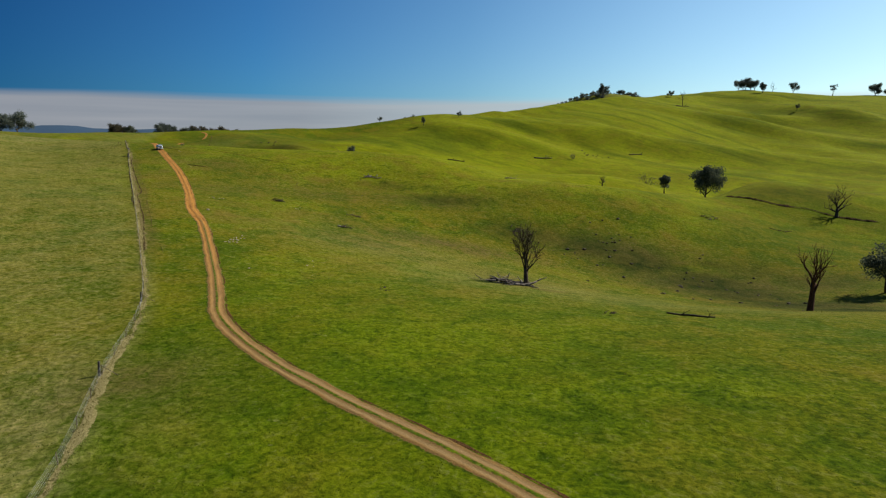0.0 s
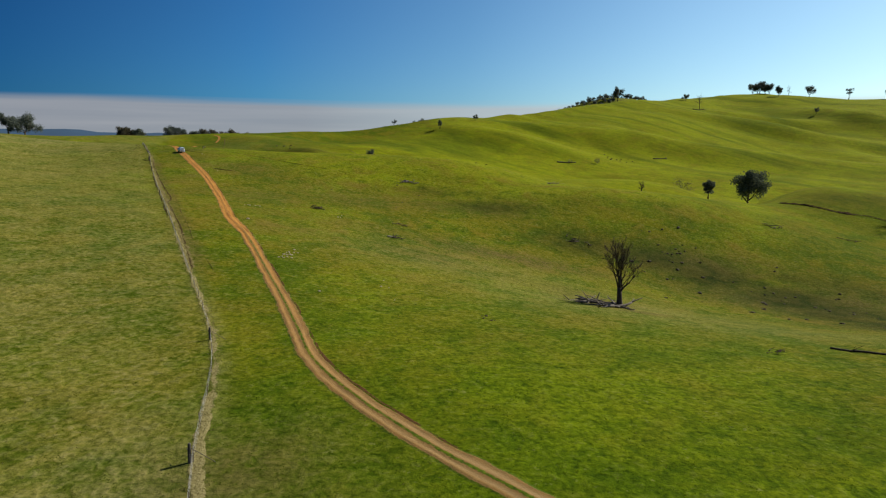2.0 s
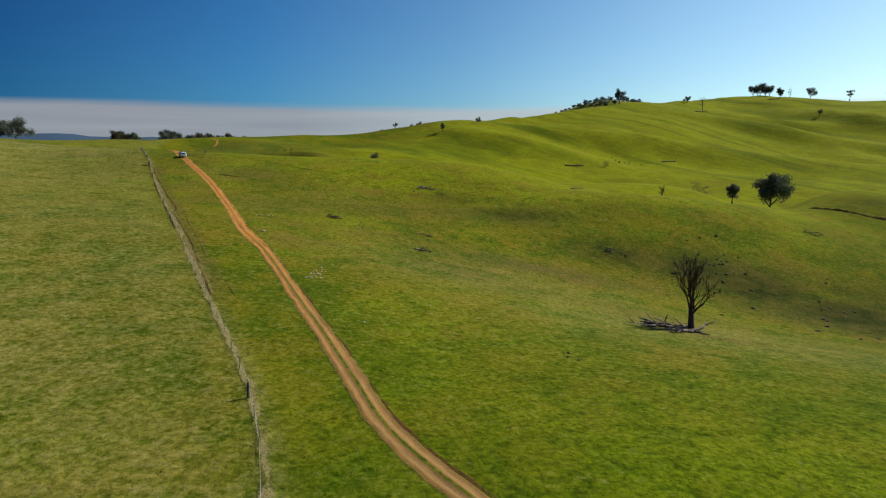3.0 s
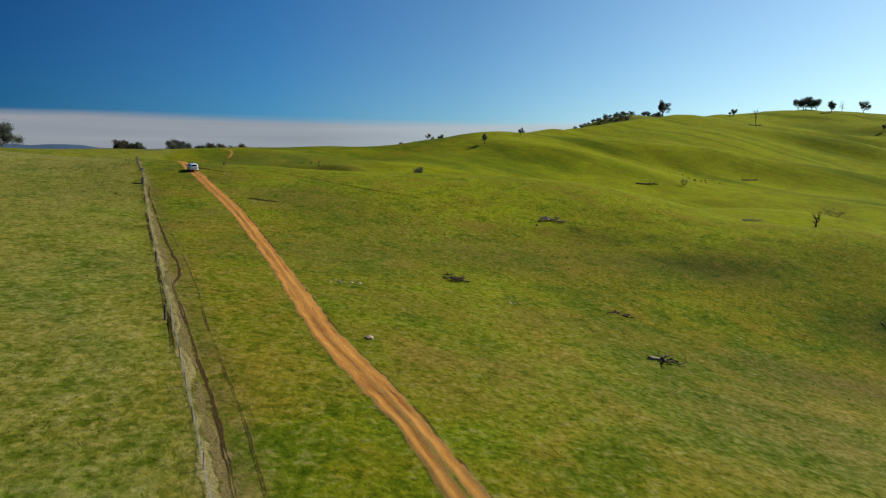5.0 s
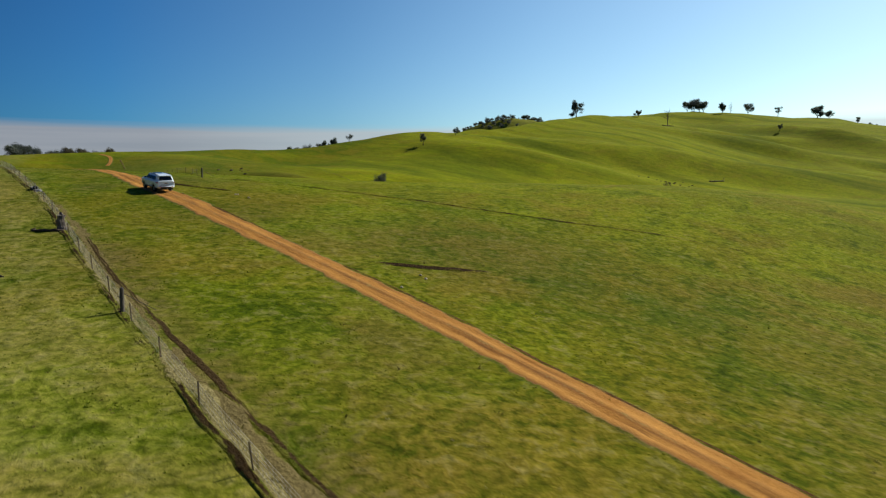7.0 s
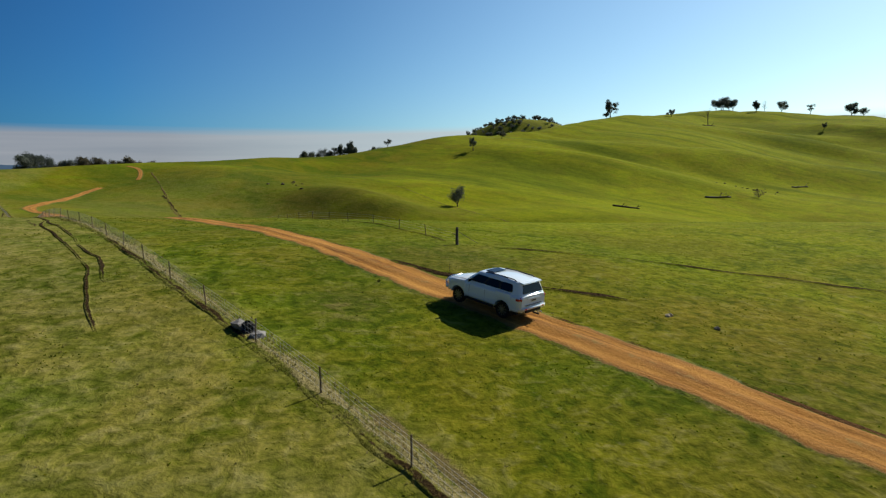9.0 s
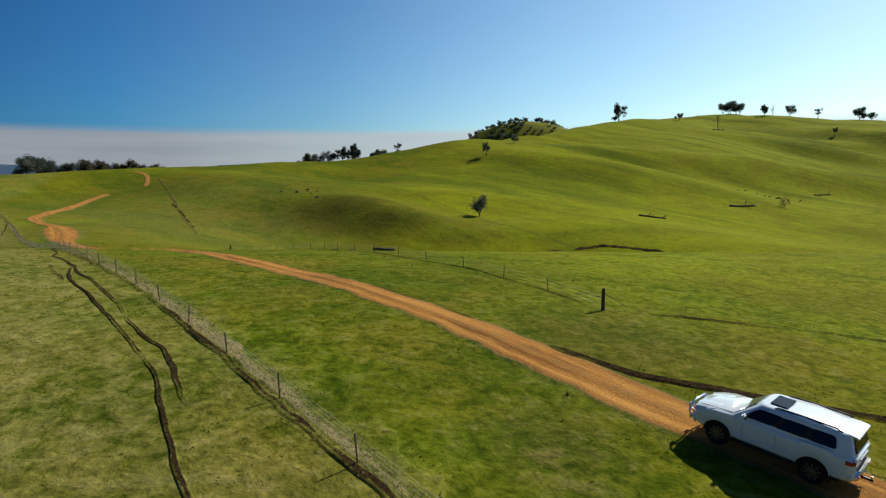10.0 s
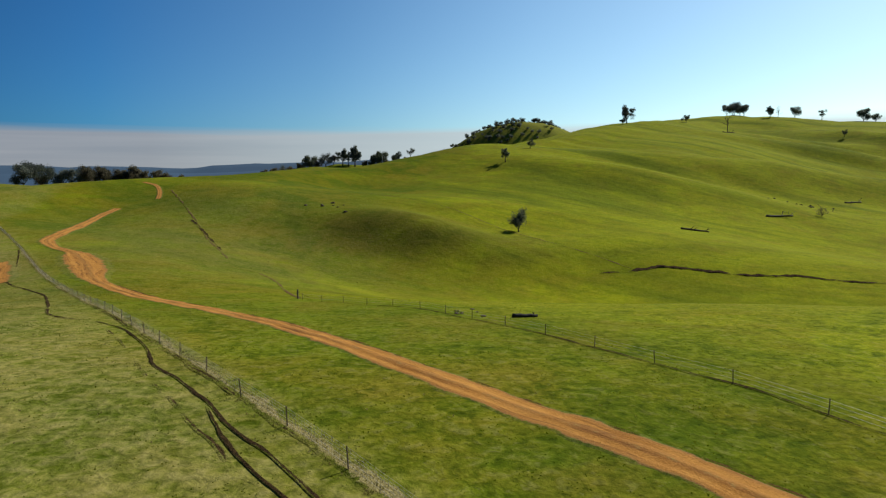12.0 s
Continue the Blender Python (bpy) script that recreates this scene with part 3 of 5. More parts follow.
def floor_at(x, y):
    """The height of the ground sheet itself."""
    i = int(np.clip(np.searchsorted(gx, x) - 1, 0, cols - 2))
    j = int(np.clip(np.searchsorted(gy, y) - 1, 0, rows - 2))
    a, b = (x - gx[i]) / (gx[i + 1] - gx[i]), (y - gy[j]) / (gy[j + 1] - gy[j])
    return float((Z[j, i] * (1 - a) + Z[j, i + 1] * a) * (1 - b) + (Z[j + 1, i] * (1 - a) + Z[j + 1, i + 1] * a) * b)


me = bpy.data.meshes.new("ground")
me.from_pydata(np.stack([X, Y, Z], -1).reshape(-1, 3).tolist(), [], quads.tolist())
me.polygons.foreach_set("use_smooth", [True] * len(me.polygons))
me.materials.append(M_GROUND)

# Where the pasture is dry and pale, and where soil shows: centre, radii, amount.
# The patch at (490, 1730) puts distance haze into the knoll's grass colour.
DRY_AND_HAZY = [(14, 98, 26, 20, 1.5), (-6, 114, 24, 18, 1.2), (30, 84, 26, 10, 1.1), (490, 1730, 200, 110, 1.6), (-62, 60, 34, 52, 0.25), (-135, 345, 40, 60, 0.9), (-142, 216, 46, 50, 0.62), (-22, 35, 8, 14, 0.6), (-175, 105, 105, 150, 0.45), (9, 83, 35, 22, 0.3), (-114, 219, 12, 22, 0.3), (-20, 118, 20, 14, 0.3)]
# The last two patches paint shade on the slope facing away from the sun.
GULLY_SOIL_AND_SHADE = [(9, 133, 9, 4, 0.55), (62, 131, 30, 10, 0.8), (44, 149, 20, 8, 0.7), (72, 112, 18, 9, 0.8), (4, 134, 20, 6, 0.85), (-8, 168, 22, 7, 0.45), (12, 104, 6, 10, 0.6), (-21, 41, 4, 5, 0.75), (-120, 325, 36, 30, 0.28), (-91, 348, 24, 12, 0.4), (-62, 345, 20, 9, 0.35)]
WORN_SOIL = [(-52, 150, 11, 12, 0.5), (-68, 180, 14, 9, 0.5), (52, 94, 13, 9, 0.5), (-87, 205, 5, 6, 0.45), (-93, 196.8, 1.6, 2.2, 0.8), (15, 93, 4, 2.2, 0.9), (-35, 166, 20, 14, 0.45), (-80, 186, 6, 5, 0.5), (-38, 118, 14, 8, 0.35), (-28, 135, 14, 8, 0.4), (-15, 120, 12, 8, 0.4), (-44, 132, 8, 8, 0.35), (-64, 147, 4, 10, 0.4), (-72, 163, 4, 12, 0.45)]
BARE = GULLY_SOIL_AND_SHADE + WORN_SOIL


def patches(table, x, y):
    total = 0 * x
    for cx, cy, rx, ry, amount in table:
        total = np.maximum(total, amount * np.exp(-(((x - cx) / rx) ** 2 + ((y - cy) / ry) ** 2)))
    return total


def west_of_fence(x, y):
    at = np.interp(y, fence_line[:, 1], fence_line[:, 0])
    return np.clip((at - x) / 2.0, 0, 1)


def dryness(x, y):
    return np.clip(patches(DRY_AND_HAZY, x, y) * (0.35 + 0.65 * west_of_fence(x, y)) + 0.26 * west_of_fence(x, y), 0, 1)


def beside_fence(x, y, off, width):
    at = np.interp(y, fence_line[:, 1], fence_line[:, 0])
    return np.exp(-(((x - at - off) * 0.88 / width) ** 2)) * (y > 0) * (y < 350)


# Rough dark growth, and shade painted on the far bank: centre, radii, amount.
SCRUB_AND_SHADE = [(-92, 357, 24, 9, 0.55), (-76, 344, 20, 7, 0.6), (-62, 334, 14, 5, 0.5), (-112, 362, 14, 9, 0.4), (-14, 181, 12, 5, 0.6), (0, 170, 13, 6, 0.7), (20, 152, 12, 7, 0.8), (36, 149, 12, 7, 0.9), (46, 143, 12, 9, 1.0), (56, 134, 12, 10, 1.0), (62, 124, 12, 10, 1.0), (66, 113, 12, 9, 1.0), (68, 103, 10, 8, 1.0), (82, 134, 16, 8, 0.6), (66, 142, 16, 7, 0.6), (-10, 192, 26, 5, 0.18), (22, 178, 26, 5, 0.2), (-20, 330, 40, 5, 0.3), (120, 214, 20, 7, 0.5)]


FRESH = [(-4, 42, 46, 36, 1.0), (52, 62, 46, 20, 0.1), (-92, 208, 26, 30, 0.45), (-112, 240, 24, 30, 0.25), (-76, 185, 10, 12, 0.35)]


def marks_at(x, y):
    """How dry, bare, overgrown and far-off green the ground is, with painted sun and shade."""
    strip = beside_fence(x, y, 1.6, 1.2) * np.clip((y - 80) / 10, 0, 1) * np.clip((185 - y) / 10, 0, 1)
    return {
        "dry": np.clip(dryness(x, y) + 0.5 * beside_fence(x, y, 0.3, 0.7), 0, 1),
        "bare": np.clip(patches(BARE, x, y) + 0.7 * strip, 0, 1),
        "meadow": np.clip((y + 0.4 * x - 150) / 130, 0, 1),
        # Sunlit brightness of the far slopes, put into the grass colour.
        "painted_sun": np.clip((y - 158 - 1.1 * np.clip(-45 - x, 0, 60)) / 45, 0, 1) * np.clip((x - 0.35 * (y - 200) + 158) / 72, 0, 1) * (1 - 0.6 * np.clip((x - 20) / 40, 0, 1) * np.clip((270 - y) / 60, 0, 1)) * (1 - 0.4 * np.clip((x - 55) / 45, 0, 1) * np.clip((450 - y) / 80, 0, 1)),
        "scrub_shade": patches(SCRUB_AND_SHADE, x, y),
        "fresh": patches(FRESH, x, y) * (1 - west_of_fence(x, y)),
    }


def give_marks(mesh, x, y):
    for key, values in marks_at(x, y).items():
        mesh.attributes.new(key, "FLOAT", "POINT").data.foreach_set("value", np.ravel(values).astype(np.float32))


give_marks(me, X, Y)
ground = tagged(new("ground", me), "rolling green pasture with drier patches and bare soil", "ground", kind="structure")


# ---- dirt track ----
def dirt_track(name, points, widths, pale_until=0.0, label=""):
    """widths: half the width at places given by their y."""
    line = resample(points, 0.5)
    n = len(line)
    d = np.gradient(line, axis=0)
    d /= np.linalg.norm(d, axis=1)[:, None]
    side = np.stack([d[:, 1], -d[:, 0]], 1)
    run = np.arange(n) * 0.5
    across = np.array([-1.5, -1.2, -1, -0.86, -0.66, -0.5, -0.34, -0.15, 0, 0.15, 0.34, 0.5, 0.66, 0.86, 1, 1.2, 1.5])
    profile = np.array([-0.07, -0.022, 0.0, 0.018, 0.008, -0.012, 0.008, 0.04, 0.05, 0.04, 0.008, -0.012, 0.008, 0.018, 0.0, -0.022, -0.07])
    wheel = np.array([0, 0, 0, 0.2, 0.8, 1, 0.8, 0.25, 0, 0.25, 0.8, 1, 0.8, 0.2, 0, 0, 0])
    edge = np.array([1.5, 1.0, 0.50, 0.12, 0, 0, 0, 0.30, 0.44, 0.30, 0, 0, 0, 0.20, 0.52, 1.0, 1.5])
    verts, marks = [], {"along": [], "across": [], "verge": [], "pale": [], "wheel": [], "grown": []}
    for k in range(n):
        half = float(np.interp(line[k][1], *zip(*widths)))
        left, right = (half * (1 + 0.09 * float(value_noise(run[k], s, 9.0, 5)) + 0.12 * float(value_noise(run[k], s, 0.8, 6)) + 0.08 * float(value_noise(run[k], s, 2.9, 6))) for s in (3.3, 9.7))
        grassy = float(np.clip(1.0 - run[k] / max(pale_until, 1e-6), 0, 1)) if pale_until else 0.0
        grassy = min(1.0, 2.2 * grassy)
        ridge = float(np.clip((114 - line[k][1]) / 12, 0, 1)) if pale_until else 0.0
        for a, up, w, e in zip(across, profile, wheel, edge):
            p = line[k] + side[k] * (a * (right if a > 0 else left))
            verts.append((p[0], p[1], floor_at(*p) + 0.026 + up + 0.015 * float(value_noise(p[0], p[1], 0.5, 7)) + 0.05 * (half > 1.02 or p[1] > 320)))
            marks["along"].append(run[k])
            marks["across"].append(a * half)
            marks["verge"].append(e if abs(a) > 0.8 else e * (0.75 + 0.5 * grassy + 0.75 * ridge))
            marks["pale"].append(0.95 * grassy * w)
            marks["wheel"].append(w)
            marks["grown"].append(0.9 * ridge * (1 - w))
    m = len(across)
    faces = [(k * m + a, k * m + a + 1, (k + 1) * m + a + 1, (k + 1) * m + a) for k in range(n - 1) for a in range(m - 1)]
    ob = mesh_object(name, verts, faces, M_ROAD, smooth=True)
    for key, values in marks.items():
        ob.data.attributes.new(key, "FLOAT", "POINT").data.foreach_set("value", np.array(values, np.float32))
    flat = np.array(verts)
    give_marks(ob.data, flat[:, 0], flat[:, 1])
    return tagged(ob, label, "dirt track", kind="structure")


ROAD_HALF = [(20, 0.78), (60, 0.78), (85, 0.84), (104, 0.82), (114, 1.0), (125, 0.97), (150, 0.90), (170, 1.0), (195, 0.98), (211, 0.96), (220, 0.86), (240, 0.80), (262, 0.86), (282, 0.95), (288, 1.5), (294, 2.2), (306, 2.5), (314, 2.1), (318, 1.0)]
dirt_track("road", ROAD, ROAD_HALF, 165.0, "orange dirt track with two wheel ruts")
dirt_track("road_bend", ROAD_UP, [(318, 0.8), (326, 0.9), (336, 1.5), (345, 1.3), (390, 1.1)], 0, "orange dirt track climbing the far bank")
dirt_track("road_crest", ROAD_TOP, [(399, 0.75), (420, 0.65)], 0, "orange dirt track on the far crest")


def furrow(name, points, half, lip, mat, label, seed, full=0.5):
    """A worn or eroded line in the turf, broken and ragged, with low lips where it is deep."""
    line = resample(points, 0.3)
    d = np.gradient(line, axis=0)
    d /= np.linalg.norm(d, axis=1)[:, None]
    across = np.array([-1.0, -0.6, -0.3, 0.0, 0.3, 0.6, 1.0])
    rise = np.array([-0.02, 0.25 * lip, lip, 0.1 * lip, 0.8 * lip, 0.2 * lip, -0.02])
    verts, edge, wear = [], [], []
    for k, (p, t) in enumerate(zip(line, d)):
        run = 0.3 * k
        shift = 0.5 * half * float(value_noise(run, seed, 2.3, 9)) + 0.4 * half * float(value_noise(run, seed + 6, 0.7, 10))
        worn = full + 0.35 * float(value_noise(run, seed + 9, 4.1, 11)) + 0.25 * float(value_noise(run, seed + 4, 1.1, 13))
        worn *= min(1.0, k / 6, (len(line) - 1 - k) / 6)
        for a, up in zip(across, rise):
            w = 1.7 * half * (1 + 0.3 * float(value_noise(run, seed + 3.7 * (a > 0), 1.3, 8)))
            q = p + np.array([t[1], -t[0]]) * (a * w + shift)
            verts.append((q[0], q[1], floor_at(*q) + (-0.03 if abs(a) == 1 else -0.02 + 0.045 * min(1.0, max(0.0, 2.5 * worn)) + up * max(0.0, worn) * (1 + 0.5 * float(value_noise(run, a, 0.8, 19))))))
            edge.append(abs(a))
            wear.append(worn)
    m = len(across)
    faces = [(k * m + a, k * m + a + 1, (k + 1) * m + a + 1, (k + 1) * m + a) for k in range(len(line) - 1) for a in range(m - 1)]
    ob = mesh_object(name, verts, faces, mat, smooth=True)
    flat = np.array(verts)
    give_marks(ob.data, flat[:, 0], flat[:, 1])
    for key, values in (("edge", edge), ("wear", wear)):
        ob.data.attributes.new(key, "FLOAT", "POINT").data.foreach_set("value", np.array(values, np.float32))
    return tagged(ob, label, "rut", kind="structure")


RUT = "dark worn wheel rut in the grass"
furrow("rut_fence_near", [(-39.4, 82.0), (-40.7, 85.1), (-43.6, 91.1), (-48.9, 102.5), (-54.3, 112.9), (-57.8, 119.7), (-61.4, 126.5), (-62.6, 130.6), (-64.8, 135.2), (-70.2, 145.0), (-76.1, 156.0), (-82.0, 167.0), (-85.2, 173.2), (-87.9, 179.4)], 0.125, 0.02, M_RUT, "brown eroded rut beside the fence", 1, 0.62)
furrow("rut_fence_side", [(-36.6, 81.5), (-38.4, 85.3), (-39.9, 88.0), (-41.7, 91.3), (-44.2, 95.1), (-47.4, 102.0), (-51.3, 109.8), (-55.4, 117.8), (-57.6, 122.5), (-60.9, 129.4), (-66.2, 139.6), (-71.9, 150.0)], 0.09, 0.01, M_RUT, RUT, 2, 0.22)
furrow("rut_field_near", [(-101.8, 198.8), (-102.1, 199.9), (-102.5, 201.1), (-103.0, 202.7), (-103.7, 204.6), (-104.7, 206.2), (-105.7, 208.2), (-106.9, 211.1), (-108.1, 213.3), (-108.8, 214.7), (-109.5, 216.2), (-110.2, 217.3), (-111.0, 218.8), (-111.9, 221.0), (-112.8, 222.7), (-113.8, 224.7), (-115.1, 226.9), (-116.5, 231.3), (-118.7, 236.7), (-120.8, 240.6), (-123.1, 243.8)], 0.082, 0.03, M_BANK, RUT, 3, 0.56)
furrow("rut_field_side", [(-100.4, 193.6), (-101.5, 196.3), (-102.4, 198.8), (-103.5, 202.3), (-104.6, 204.8), (-105.6, 206.9), (-107.3, 210.2), (-108.8, 213.2), (-109.9, 215.1), (-111.1, 217.9), (-112.1, 221.3)], 0.078, 0.03, M_BANK, RUT, 4, 0.54)
furrow("rut_field_far", [(-123.1, 243.8), (-125.6, 245.5), (-127.8, 249.4), (-130.6, 257.0), (-135.4, 269.5), (-140.2, 278.3), (-148.9, 293.0), (-153.4, 307.7), (-160.0, 325.4)], 0.13, 0.04, M_BANK, RUT, 5, 0.6)
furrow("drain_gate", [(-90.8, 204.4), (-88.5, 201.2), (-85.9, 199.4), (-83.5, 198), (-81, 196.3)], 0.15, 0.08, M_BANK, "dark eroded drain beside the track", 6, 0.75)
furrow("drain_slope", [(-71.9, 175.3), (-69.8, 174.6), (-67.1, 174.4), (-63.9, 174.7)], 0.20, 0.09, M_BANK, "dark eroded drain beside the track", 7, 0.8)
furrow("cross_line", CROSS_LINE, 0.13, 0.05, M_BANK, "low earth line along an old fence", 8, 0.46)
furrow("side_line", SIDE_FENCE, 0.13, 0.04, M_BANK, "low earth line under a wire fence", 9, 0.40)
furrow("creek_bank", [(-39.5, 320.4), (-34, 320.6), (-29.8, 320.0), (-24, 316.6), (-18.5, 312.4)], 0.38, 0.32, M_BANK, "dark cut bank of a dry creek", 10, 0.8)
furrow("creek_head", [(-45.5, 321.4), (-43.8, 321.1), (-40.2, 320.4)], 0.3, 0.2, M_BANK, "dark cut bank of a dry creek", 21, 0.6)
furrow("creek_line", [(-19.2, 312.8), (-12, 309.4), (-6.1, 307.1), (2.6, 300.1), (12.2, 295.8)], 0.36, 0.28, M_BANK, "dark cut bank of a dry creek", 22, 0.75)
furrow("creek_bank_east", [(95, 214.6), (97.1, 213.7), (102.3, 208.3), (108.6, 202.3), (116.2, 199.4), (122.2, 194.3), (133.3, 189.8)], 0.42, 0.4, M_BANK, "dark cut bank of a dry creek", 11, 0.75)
furrow("hill_gully", [(-149.8, 410.7), (-143.9, 393.8), (-138.8, 376.6), (-134.6, 363.1), (-130.6, 348.3), (-126.6, 336.1), (-123.0, 323.8)], 0.24, 0.08, M_SOIL, "eroded gully line down the hillside", 12, 0.55)
furrow("hill_gully_side", [(-137.0, 368.0), (-131.9, 354.0), (-128.0, 342.0), (-125.5, 334.0)], 0.34, 0.16, M_BANK, "dark eroded side of the hillside gully", 27, 0.6)
furrow("hill_gully_low", [(-117.0, 312.5), (-113.0, 300.2), (-111.0, 279.3), (-108.9, 265.4)], 0.24, 0.05, M_SOIL, "eroded gully line down the hillside", 13, 0.6)
furrow("hill_path", [(-103.2, 437.5), (-83.1, 398.1), (-61.2, 367.5), (-45.5, 336.9), (-36.8, 320.2)], 0.22, 0.02, M_SOIL, "thin stock path along the slope", 14)
furrow("rut_field_third", [(-110.2, 214.4), (-110.7, 215.7), (-111.3, 217.3), (-112.3, 219.3), (-113.5, 222.0), (-114.8, 224.5), (-116.2, 228.2), (-117.9, 232.5), (-120.9, 239.4)], 0.10, 0.01, M_RUT, RUT, 16, 0.42)
furrow("fence_verge", [tuple(p) for p in resample(FENCE[:17], 3.0) + np.array([0.16, 0.08])], 0.27, 0.02, M_STRAWBED, "strip of bleached grass under the fence", 17, 0.7)
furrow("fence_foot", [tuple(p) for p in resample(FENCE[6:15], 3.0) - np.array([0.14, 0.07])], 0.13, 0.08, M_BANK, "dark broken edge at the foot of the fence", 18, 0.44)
furrow("fence_pad", [tuple(p) for p in fence_line[(fence_line[:, 1] > 82) & (fence_line[:, 1] < 190)][::4] + np.array([0.52, 0.26])], 0.33, 0.01, M_PAD, "pale trodden stock pad beside the fence", 20, 0.66)

d_road = np.gradient(road_line, axis=0)
d_road /= np.linalg.norm(d_road, axis=1)[:, None]
bank = road_line + np.stack([d_road[:, 1], -d_road[:, 0]], 1) * (np.interp(road_line[:, 1], *zip(*ROAD_HALF)) + 0.08)[:, None]
# Crumbled earth; nearer the start its dark also paints the edge's shadow.
furrow("track_bank", [tuple(p) for p in bank[(bank[:, 1] > 20) & (bank[:, 1] < 288)][::3]], 0.13, 0.03, M_CUT, "dark cut edge along the upper side of the track", 19, 0.42)
dirt_track("bare_patch", [(-149.6, 291), (-152.6, 297), (-156.2, 305), (-158.6, 313)], [(291, 1.5), (297, 2.6), (305, 2.9), (313, 1.8)], 0, "reddish bare earth beside the fence")



# ---- trees ----
def limbs(rng, verts, faces, start, heading, length, radius, depth, tips, bend=0.25, sides=6, forks=(2, 3), droop=0.0, splay=0.85):
    """Adds a branching limb; its ends go into tips."""
    path, radii, d = [Vector(start)], [radius], Vector(heading).normalized()
    n = 4
    for k in range(n):
        d = (d + Vector((rng.uniform(-1, 1), rng.uniform(-1, 1), rng.uniform(-0.6, 0.8) - droop)) * bend).normalized()
        path.append(path[-1] + d * length / n)
        radii.append(max(0.022, radius * (1 - 0.42 * (k + 1) / n)))
    tube(verts, faces, path, radii, sides)
    if depth == 0:
        tips.append(path[-1])
        tips.append(path[-2])
        return
    for _ in range(rng.randint(*forks)):
        k = rng.choice((n, n, n - 1, n - 2))
        turn = Vector((rng.uniform(-1, 1), rng.uniform(-1, 1), rng.uniform(-0.25, 0.7))).normalized()
        limbs(rng, verts, faces, path[k], d * 0.75 + turn * splay, length * rng.uniform(0.55, 0.8), radii[k] * rng.uniform(0.55, 0.75), depth - 1, tips, bend, max(4, sides - 1), forks, droop, splay)


def leaf_cloud(rng, centres, size, per, leaf):
    """Small leaf blades in loose clumps round the centres."""
    verts, faces = [], []
    for c in centres:
        r = size * rng.uniform(0.6, 1.25)
        for _ in range(per):
            d = Vector((rng.gauss(0, 1), rng.gauss(0, 1), rng.gauss(0, 0.75)))
            p = Vector(c) + d.normalized() * r * rng.random() ** 0.45 * Vector((1, 1, 0.72)).length / 1.6
            a = Vector((rng.uniform(-1, 1), rng.uniform(-1, 1), rng.uniform(-1, 0.4))).normalized() * leaf * rng.uniform(0.6, 1.4)
            b = a.orthogonal().normalized() * leaf * rng.uniform(0.3, 0.6)
            k = len(verts)
            verts += [p - a, p + b, p + a, p - b]
            faces.append((k, k + 1, k + 2, k + 3))
    return verts, faces


def gum_tree(m, seed, height, width, label, leaf_mat=None, trunk_mat=None, density=26, bole=0.32, group="trees on the hills", category="tree", clump=1.0, even=0.0):
    """An open crown: leaf clumps of uneven size on forked limbs, with sky between them."""
    rng = random.Random(seed)
    tree = empty("gum_tree", m, label, category, group)
    verts, faces, tips = [], [], []
    base = height * bole
    lean = Vector((rng.uniform(-0.16, 0.16), rng.uniform(-0.16, 0.16), 1))
    path = [Vector((0, 0, -0.35)), lean * base * 0.5, lean * base]
    r = 0.030 * height
    tube(verts, faces, path, [r * 1.4, r * 1.0, r * 0.85], 8)
    for k in range(5):
        t = 2 * math.pi * (k + rng.uniform(-0.3, 0.3)) / 5
        out = width / height * 1.05
        limbs(rng, verts, faces, lean * base * rng.uniform(0.75, 1.0), (math.cos(t) * out, math.sin(t) * out, rng.uniform(0.45, 1.2)), height * rng.uniform(0.26, 0.40), r * 0.55, 2, tips, 0.22, 6)
    top = max(t.z for t in tips)
    reach = max(math.hypot(t.x, t.y) for t in tips)
    squeeze, wide = height * 0.92 / top, min(1.6, width * 0.44 / reach)
    if even:
        # A crown that stands over its stem.
        drift = sum(tips, Vector()) * (even / len(tips))
        for v in verts + tips:
            up = min(1.0, max(0.0, (v.z - base * 0.75) / (0.6 * top)))
            v.x, v.y = v.x - drift.x * up, v.y - drift.y * up
    for v in verts:
        if v.z > base * 0.75:
            v.x, v.y, v.z = v.x * wide, v.y * wide, base * 0.75 + (v.z - base * 0.75) * squeeze
    mesh_object("trunk", verts, faces, trunk_mat or M_TRUNK, tree, smooth=True)
    centres = [Vector((t.x * wide, t.y * wide, base * 0.75 + max(0.0, t.z - base * 0.75) * squeeze)) for t in tips]
    centres += [Vector((c.x * 0.8, c.y * 0.8, max(base * 0.95, c.z * rng.uniform(0.62, 0.85)))) for c in centres[::4]]
    v, f = leaf_cloud(rng, centres, width * 0.135 * clump, int(density * 2.6), height * 0.026)
    mesh_object("crown", v, f, leaf_mat or M_LEAF, tree)
    return tree


